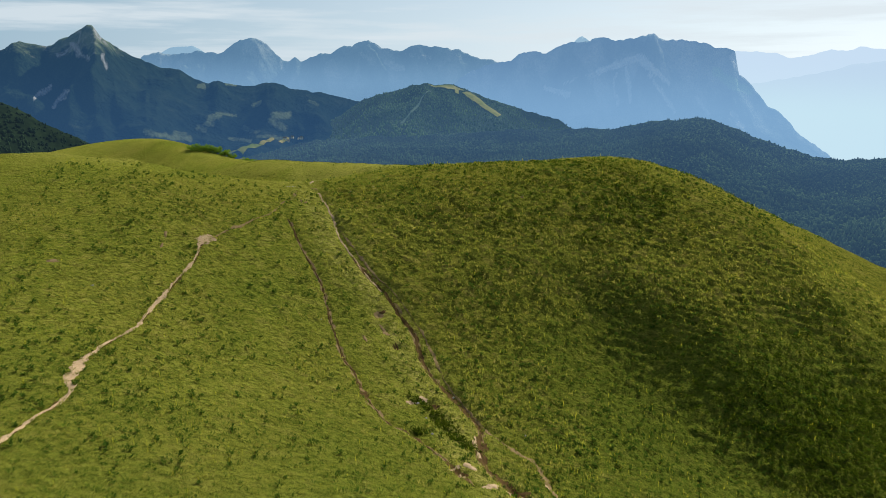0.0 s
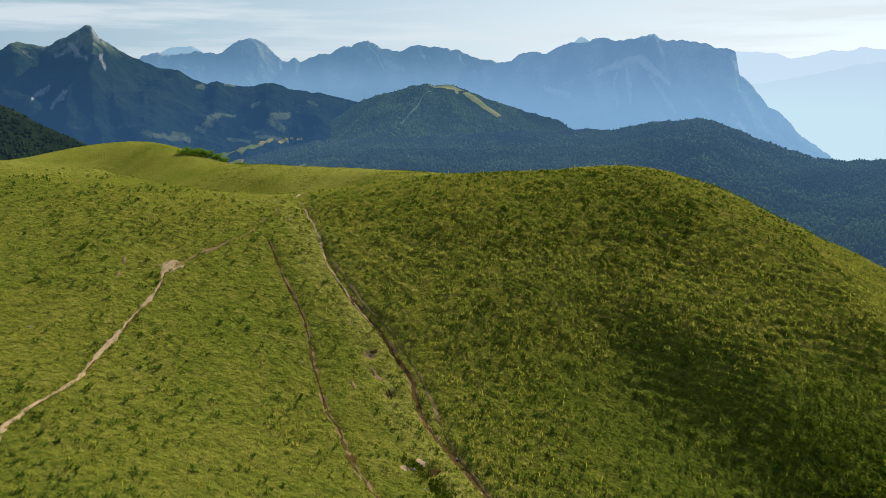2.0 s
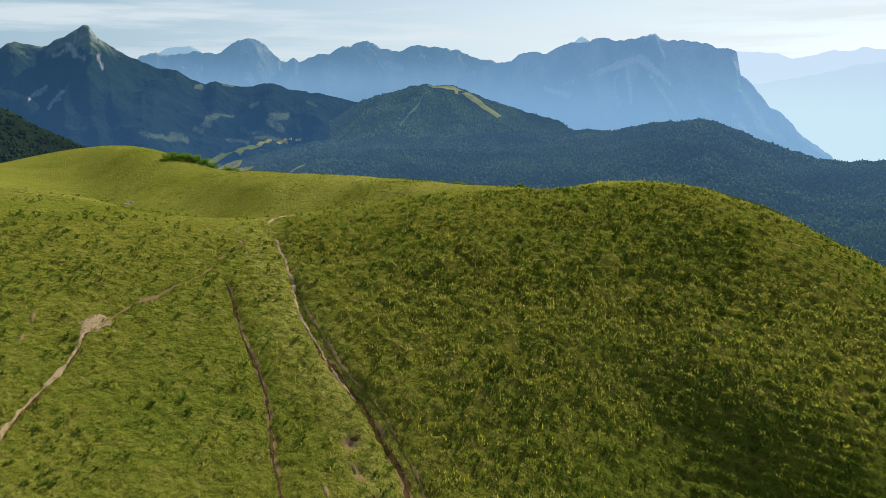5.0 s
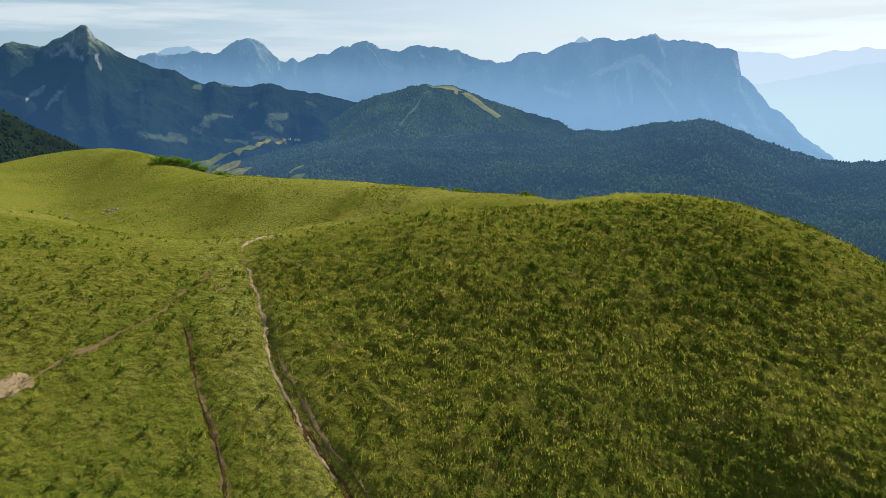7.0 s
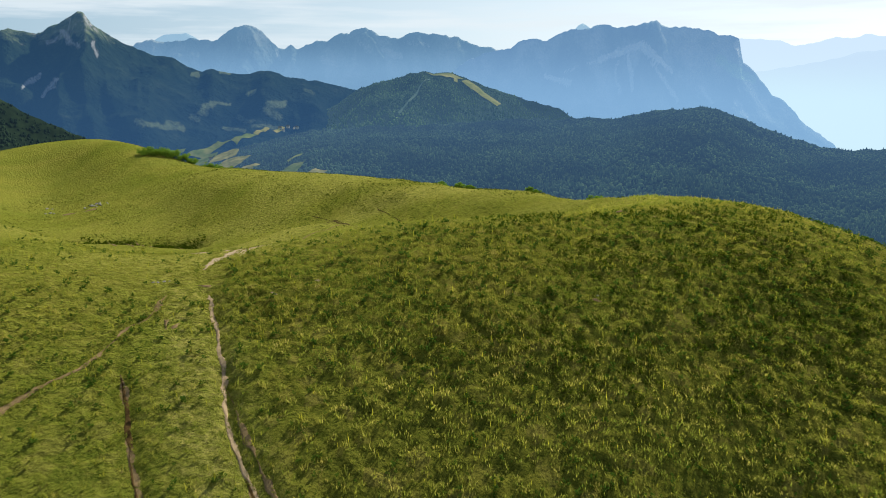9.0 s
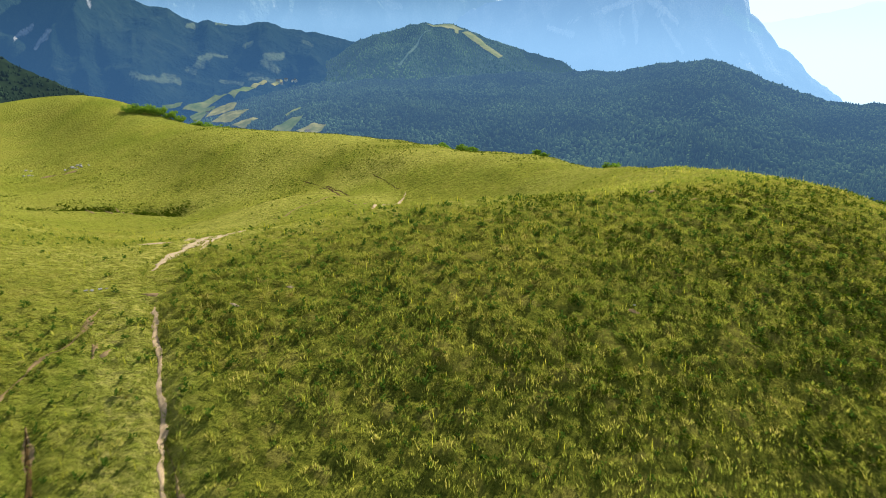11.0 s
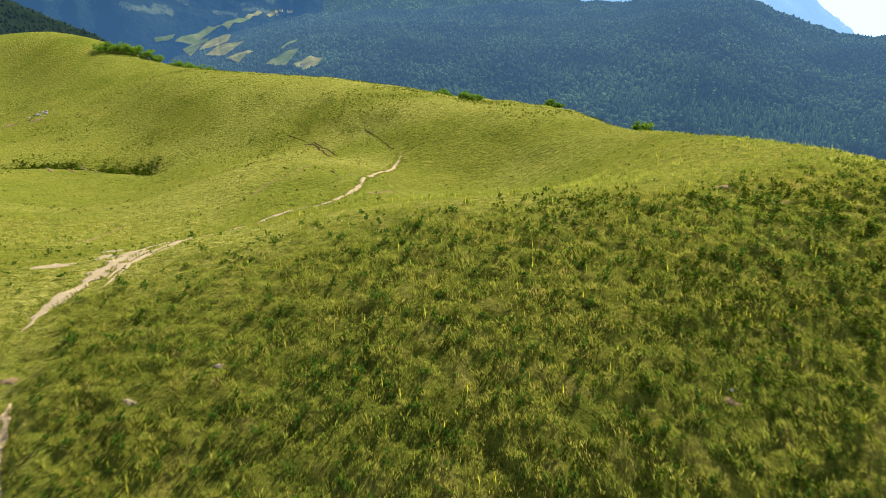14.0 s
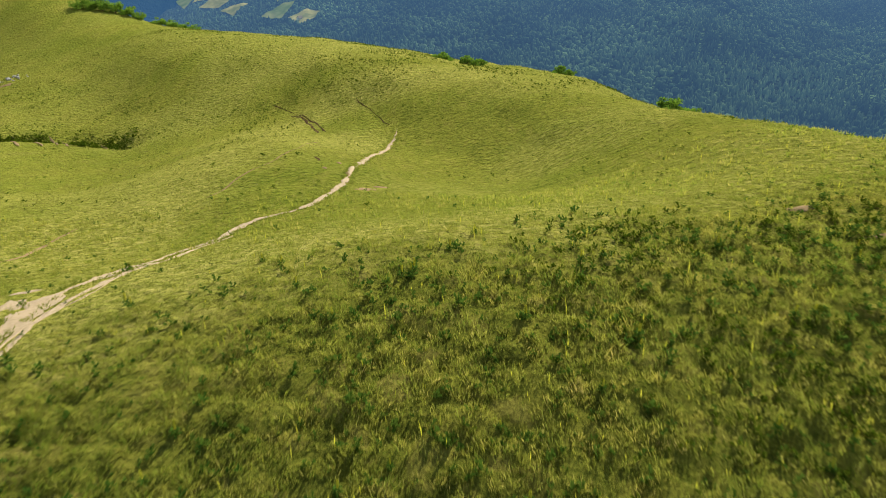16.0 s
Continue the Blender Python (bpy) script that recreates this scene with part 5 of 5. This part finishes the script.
XH, YH = tufts(14000, (-8, 42, 110, 146), 432, lambda x, y: 0.8 * hummocky(x, y) * smooth(-2, 16, x) * smooth(0.46, 0.62, 0.6 * value_noise(x / 0.75, y / 0.75, 76) + 0.4 * value_noise(x / 5, y / 5, 77)))
# leafy herbs in knee-high clumps, several plants to each
def herbs(n, box, seed, chance, per):
    x, y = tufts(n, box, seed, chance)
    rng = np.random.default_rng(seed + 1)
    size = rng.uniform(0.5, 1.5, len(x)) ** 1.3
    d, a = 0.16 * np.repeat(size, per) * np.sqrt(rng.uniform(0, 1, len(x) * per)), rng.uniform(0, 6.28, len(x) * per)
    return np.repeat(x, per) + d * np.cos(a), np.repeat(y, per) + d * np.sin(a), np.repeat(size, per)


XB, YB, SB = herbs(13000, (-60, 60, 46, 150), 441, lambda x, y: (0.25 + 0.45 * rough_pasture(x, y)) * (0.3 + 0.7 * smooth(0.4, 0.6, value_noise(x / 9, y / 9, 84))) * (1 - 0.85 * smooth(118, 127, y) * (1 - hummocky(x, y))), 3)
# growth over the scarp, its dark leaves also deepening the shadow band
_q = resampled(SCARP, 0.16)
_r = np.random.default_rng(434)
XQ, YQ = _q[:, 0] + _r.normal(0, 1.0, len(_q)), _q[:, 1] + _r.normal(0, 1.3, len(_q))
XQ, YQ = np.append(XQ, XQ - 1 + _r.normal(0, 2.0, len(XQ))), np.append(YQ, YQ + _r.normal(0, 1.7, len(YQ)))
_far = np.min([polyline_distance(XQ, YQ, p) for p in RUNNELS], 0) > 0.55
XQ, YQ = XQ[_far], YQ[_far]
SQ = 0.55 + 0.65 * smooth(0.25, 0.7, value_noise(XQ / 3.2, YQ / 3.2, 88))
grown("weeds", [leafy(X5, Y5, 7, 0.20, 0.11, 0.25, 421), leafy(X8, Y8, 6, 0.17, 0.10, 0.24, 424), leafy(XB, YB, 5, 0.17, 0.10, 0.26, 429, SB)], LEAVES, "dark green broad-leaved meadow plants", "plants")
grown("low_herbs", [leafy(X6, Y6, 5, 0.26, 0.14, 0.26, 422)], HEATH, "low green herbs scattered over the next rise", "plants")
_bank = resampled([(-2.2, 74.4), (-0.6, 72.4), (0.8, 70.0), (2.0, 67.6), (3.3, 65.2)], 0.035)
XK, YK = _bank[:, 0] + _r.normal(0, 0.55, len(_bank)), _bank[:, 1] + _r.normal(0, 0.55, len(_bank))
XK, YK = np.append(XK, -1.9 + _r.normal(0, 0.3, 50)), np.append(YK, 67.2 + _r.normal(0, 0.3, 50))
grown("scrub_and_shade", [leafy(XK, YK, 6, 0.20, 0.10, 0.30, 430), leafy(X9, Y9, 4, 0.26, 0.15, 0.34, 425), leafy(XH, YH, 7, 0.20, 0.08, 0.26, 426), leafy(XQ, YQ, 6, 0.55, 0.30, 0.55, 428, SQ)], HEATH, "dark green bilberry scrub among grass, also standing in for shade", "plants")
X7, Y7 = tufts(9000, FIELD, 407, lambda x, y: 0.12 + 0.5 * rough_pasture(x, y) * value_noise(x / 5, y / 5, 66))
XS, YS = tufts(11000, FIELD, 433, lambda x, y: (0.35 + 0.5 * rough_pasture(x, y)) * smooth(0.3, 0.6, value_noise(x / 6, y / 6, 79)) * (1 - 0.6 * smooth(120, 132, y)))
grown("meadow_flowers", [blades(X7, Y7, 2, 0.36, 0.04, 0.12, 0.15, 423), blades(XS, YS, 1, 0.72, 0.05, 0.05, 0.08, 427)], YELLOW, "scattered small yellow meadow flowers", "flowers")


# ---- tall plants that stand out one by one ----
def part(name, bm, material, parent, label="", smooth_faces=False):
    me = bpy.data.meshes.new(name)
    bm.to_mesh(me)
    bm.free()
    me.materials.append(material)
    for p in me.polygons:
        p.use_smooth = smooth_faces
    ob = new(name, me)
    ob.parent = parent
    if label:
        ob["label"] = label
    return ob


def gentian(seed):
    """A tall yellow gentian: a stalk with whorls of ribbed leaves and flower rings between them."""
    rng = random.Random(seed)
    top = tagged(new("yellow_gentian"), "tall yellow gentian with broad leaves and a flower spike", "plant", "gentians on the pasture")
    bm = bmesh.new()
    bmesh.ops.create_cone(bm, cap_ends=True, segments=6, radius1=0.022, radius2=0.012, depth=1.15, matrix=Matrix.Translation((0, 0, 0.545)))
    part("stalk", bm, LEAVES, top)
    bm = bmesh.new()
    for k in range(16):
        a, ring = k * 2.4 + rng.uniform(-0.3, 0.3), k // 5
        length, w, z0 = 0.42 - 0.07 * ring, 0.10 - 0.015 * ring, 0.05 + 0.17 * ring
        dx, dy = math.cos(a), math.sin(a)

        def at(f, s, up):
            return bm.verts.new((dx * length * f - dy * w * s, dy * length * f + dx * w * s, z0 + up))
        rows = [[at(0.03, -0.2, 0), at(0.03, 0, -0.01), at(0.03, 0.2, 0)], [at(0.5, -1, 0.17), at(0.5, 0, 0.13), at(0.5, 1, 0.17)], [at(0.8, -0.7, 0.17), at(0.8, 0, 0.14), at(0.8, 0.7, 0.17)]]
        tip = at(1, 0, 0.08)
        for r, q in zip(rows[:-1], rows[1:]):
            bm.faces.new((r[0], r[1], q[1], q[0])), bm.faces.new((r[1], r[2], q[2], q[1]))
        bm.faces.new((rows[2][0], rows[2][1], tip)), bm.faces.new((rows[2][1], rows[2][2], tip))
    part("foliage", bm, LEAVES, top)
    bm = bmesh.new()
    for k in range(5):
        for j in range(4):
            a, r = j * 1.571 + k, 0.055 - 0.004 * k
            m = Matrix.Translation((r * math.cos(a), r * math.sin(a), 0.58 + 0.12 * k + rng.uniform(-0.02, 0.02)))
            bmesh.ops.create_cone(bm, cap_ends=True, segments=4, radius1=0.036, radius2=0.018, depth=0.085, matrix=m)
    part("flower_spike", bm, YELLOW, top, "yellow flower rings")
    return top


_g = gentian(7)
_rng = random.Random(77)
_spots = [(-16.2, 50.6), (-17.2, 46.6), (-1.1, 137.1), (-7.1, 136.8), (-19.5, 132.0), (-35.0, 103.5), (-33.8, 103.0), (-36.3, 104.4), (-34.4, 101.9), (-32.9, 112.0), (-14.3, 89.6), (-3.9, 121.8), (-2.9, 122.3), (8.9, 131.0), (13.5, 127.0), (2.5, 126.8)]
while len(_spots) < 210:
    x, y = _rng.uniform(-40, 42), _rng.uniform(50, 145)
    if abs(x) < 8 + 0.6 * (y - 10) and _rng.random() < 0.12 + 0.88 * float(rough_pasture(np.array([x]), np.array([y]))[0]) and not on_worn(np.array([x]), np.array([y]), 0.5)[0]:
        _spots.append((x, y))
for k, (x, y) in enumerate(_spots):
    m = Matrix.LocRotScale((x, y, float(height(x, y)) - 0.02), Euler((_rng.uniform(-0.1, 0.1), _rng.uniform(-0.1, 0.1), _rng.uniform(0, 6.28))), (lambda s: (s, s, s * _rng.uniform(0.75, 1.1)))(_rng.uniform(0.5, 0.85)))
    if k == 0:
        _g.matrix_basis = m
    else:
        _g.scale, _keep = (1, 1, 1), _g.scale.copy()
        copy_thing(_g, m)
        _g.scale = _keep


# ---- shrubs on the ridges ----
BARK = soil_material("grey_bark", (0.05, 0.04, 0.03), (0.14, 0.11, 0.08), 8)
SHRUB = leaf_material("shrub_leaves", [(0.0, (0.08, 0.17, 0.016)), (0.6, (0.18, 0.30, 0.032)), (1.0, (0.29, 0.38, 0.06))], ((0.09, 0.18, 0.02), (0.17, 0.26, 0.03)), 0.5, 0.6)


def shrub(x, y, wide, tall, seed):
    """A bush: several stems that fork, and a ragged crown of many small leaves in clumps."""
    rng = np.random.default_rng(seed)
    top = tagged(new("shrub"), "bright green leafy shrub on the grassy ridge", "shrub", "shrubs along the ridge")
    bm = bmesh.new()
    tips = []
    for k in range(10):
        a, r = k * 0.9 + rng.uniform(-0.3, 0.3), rng.uniform(0.15, 0.42) * wide
        p0, p1 = Vector((0.1 * math.cos(a), 0.1 * math.sin(a), -0.2)), Vector((r * math.cos(a), r * math.sin(a), tall * rng.uniform(0.15, 0.62)))
        for q0, q1, w0, w1 in [(p0, p1, 0.07, 0.03)] + [(p0.lerp(p1, 0.6), p1 + Vector(rng.uniform(-0.25, 0.25, 3)) * wide, 0.035, 0.012) for _ in range(2)]:
            d = q1 - q0
            bmesh.ops.create_cone(bm, cap_ends=False, segments=5, radius1=w0, radius2=w1, depth=d.length, matrix=Matrix.Translation((q0 + q1) / 2) @ d.to_track_quat("Z", "Y").to_matrix().to_4x4())
            tips.append(q1)
    part("branchwork", bm, BARK, top)
    n = int(1100 + 260 * wide)
    c = np.array([t[:] for t in tips])[rng.integers(0, len(tips), n)]
    d = rng.normal(0, 1, (n, 3))
    d /= np.linalg.norm(d, axis=1)[:, None]
    p = c + d * rng.uniform(0.1, 1.0, (n, 1)) ** 0.5 * np.array([0.20 * wide, 0.20 * wide, 0.24 * tall])
    p[:, 2] = np.where(p[:, 2] < 0.05, rng.uniform(0.05, 0.5 * tall, n), p[:, 2])
    u = rng.normal(0, 1, (n, 3))
    u /= np.linalg.norm(u, axis=1)[:, None]
    w = np.cross(u, d)
    w /= np.linalg.norm(w, axis=1)[:, None] + 1e-9
    size = rng.uniform(0.10, 0.22, (n, 1)) * (0.6 + 0.12 * wide)
    v = np.stack([p - u * size, p - w * size * 0.5, p + u * size, p + w * size * 0.5], 1).reshape(-1, 3)
    i = np.arange(n)[:, None] * 4
    crown = new("crown", mesh_from("crown", v, i + np.array([[0, 1, 2, 3]]), SHRUB, shade=False))
    crown.parent = top
    top.location = (x, y, float(height(x, y)))


for k, (x, y, wide, tall) in enumerate([(-122.5, 364.5, 5.5, 4.0), (-119.0, 366.5, 6.5, 4.8), (-115.5, 367.5, 6.0, 5.2), (-112.0, 368.7, 6.5, 5.4), (-108.5, 370.0, 6.0, 4.8), (-105.0, 371.0, 5.0, 3.8), (-98.5, 372.0, 5.5, 3.0), (-95.0, 372.7, 5.5, 3.4), (-91.5, 373.5, 5.5, 3.4), (-87.5, 374.3, 5.5, 3.0),
                                        (1.0, 279.0, 3.5, 1.9), (2.8, 278.0, 2.6, 1.6), (7.0, 271.0, 3.4, 2.0), (9.6, 269.5, 3.6, 2.2), (25.0, 251.5, 3.0, 1.8), (27.0, 249.5, 2.4, 1.5), (32.0, 201.5, 3.4, 1.9), (34.5, 200.5, 2.6, 1.5)]):
    shrub(x, y, 0.9 * wide, 0.72 * tall, 501 + k)


# ---- stones ----
STONE = soil_material("pale_limestone", (0.16, 0.155, 0.14), (0.42, 0.40, 0.37), 6)


def stone(x, y, size, seed):
    rng = random.Random(seed)
    bm = bmesh.new()
    bmesh.ops.create_icosphere(bm, subdivisions=2, radius=0.5)
    stretch = (rng.uniform(0.8, 1.5), rng.uniform(0.7, 1.1), rng.uniform(0.45, 0.7))
    for v in bm.verts:
        k = 1 + 0.35 * noise.noise(v.co * 2.2 + Vector((seed, 0, 0)))
        v.co = Vector((v.co.x * stretch[0] * k, v.co.y * stretch[1] * k, v.co.z * stretch[2] * k)) * size
    me = bpy.data.meshes.new("stone")
    bm.to_mesh(me)
    bm.free()
    me.materials.append(STONE)
    ob = tagged(new("stone", me), "pale grey limestone block half sunk in the turf", "stone", "stones in the pasture")
    ob.location, ob.rotation_euler = (x, y, float(height(x, y)) + 0.08 * size), (0, 0, rng.uniform(0, 6.28))


for k, (x, y, size) in enumerate([(-120.5, 309.0, 0.9), (-118.5, 310.2, 0.8), (-122.0, 311.0, 0.7), (-117.0, 308.4, 0.6), (-119.0, 312.0, 0.8), (-121.3, 307.6, 0.5), (-118.0, 307.2, 0.6), (-116.0, 311.0, 0.5), (-123.2, 309.4, 0.6), (-119.8, 310.6, 0.6), (-139.5, 315.0, 1.0), (-137.0, 314.0, 0.7), (-115.0, 309.5, 0.5), (-121.0, 310.0, 1.3), (-119.6, 308.6, 1.2), (-117.8, 309.4, 1.1), (-122.6, 308.2, 0.9), (-120.0, 311.6, 1.0), (-135.2, 309.0, 1.1), (-136.6, 308.2, 0.9), (-133.9, 308.6, 0.7),
                                  (-24.5, 121.8, 0.28), (-24.9, 121.4, 0.34), (-24.1, 122.0, 0.2), (-25.3, 121.3, 0.22), (-23.4, 121.5, 0.2), (-2.1, 73.4, 0.42), (-1.2, 70.6, 0.3), (-0.5, 66.9, 0.35), (-14.6, 86.0, 0.25), (-39.5, 79.5, 0.3),
                                  (1.9, 76.6, 0.35), (9.5, 70.2, 0.25), (4.6, 70.6, 0.25), (14.9, 122.4, 0.25)]):
    stone(x, y, size, 601 + k)
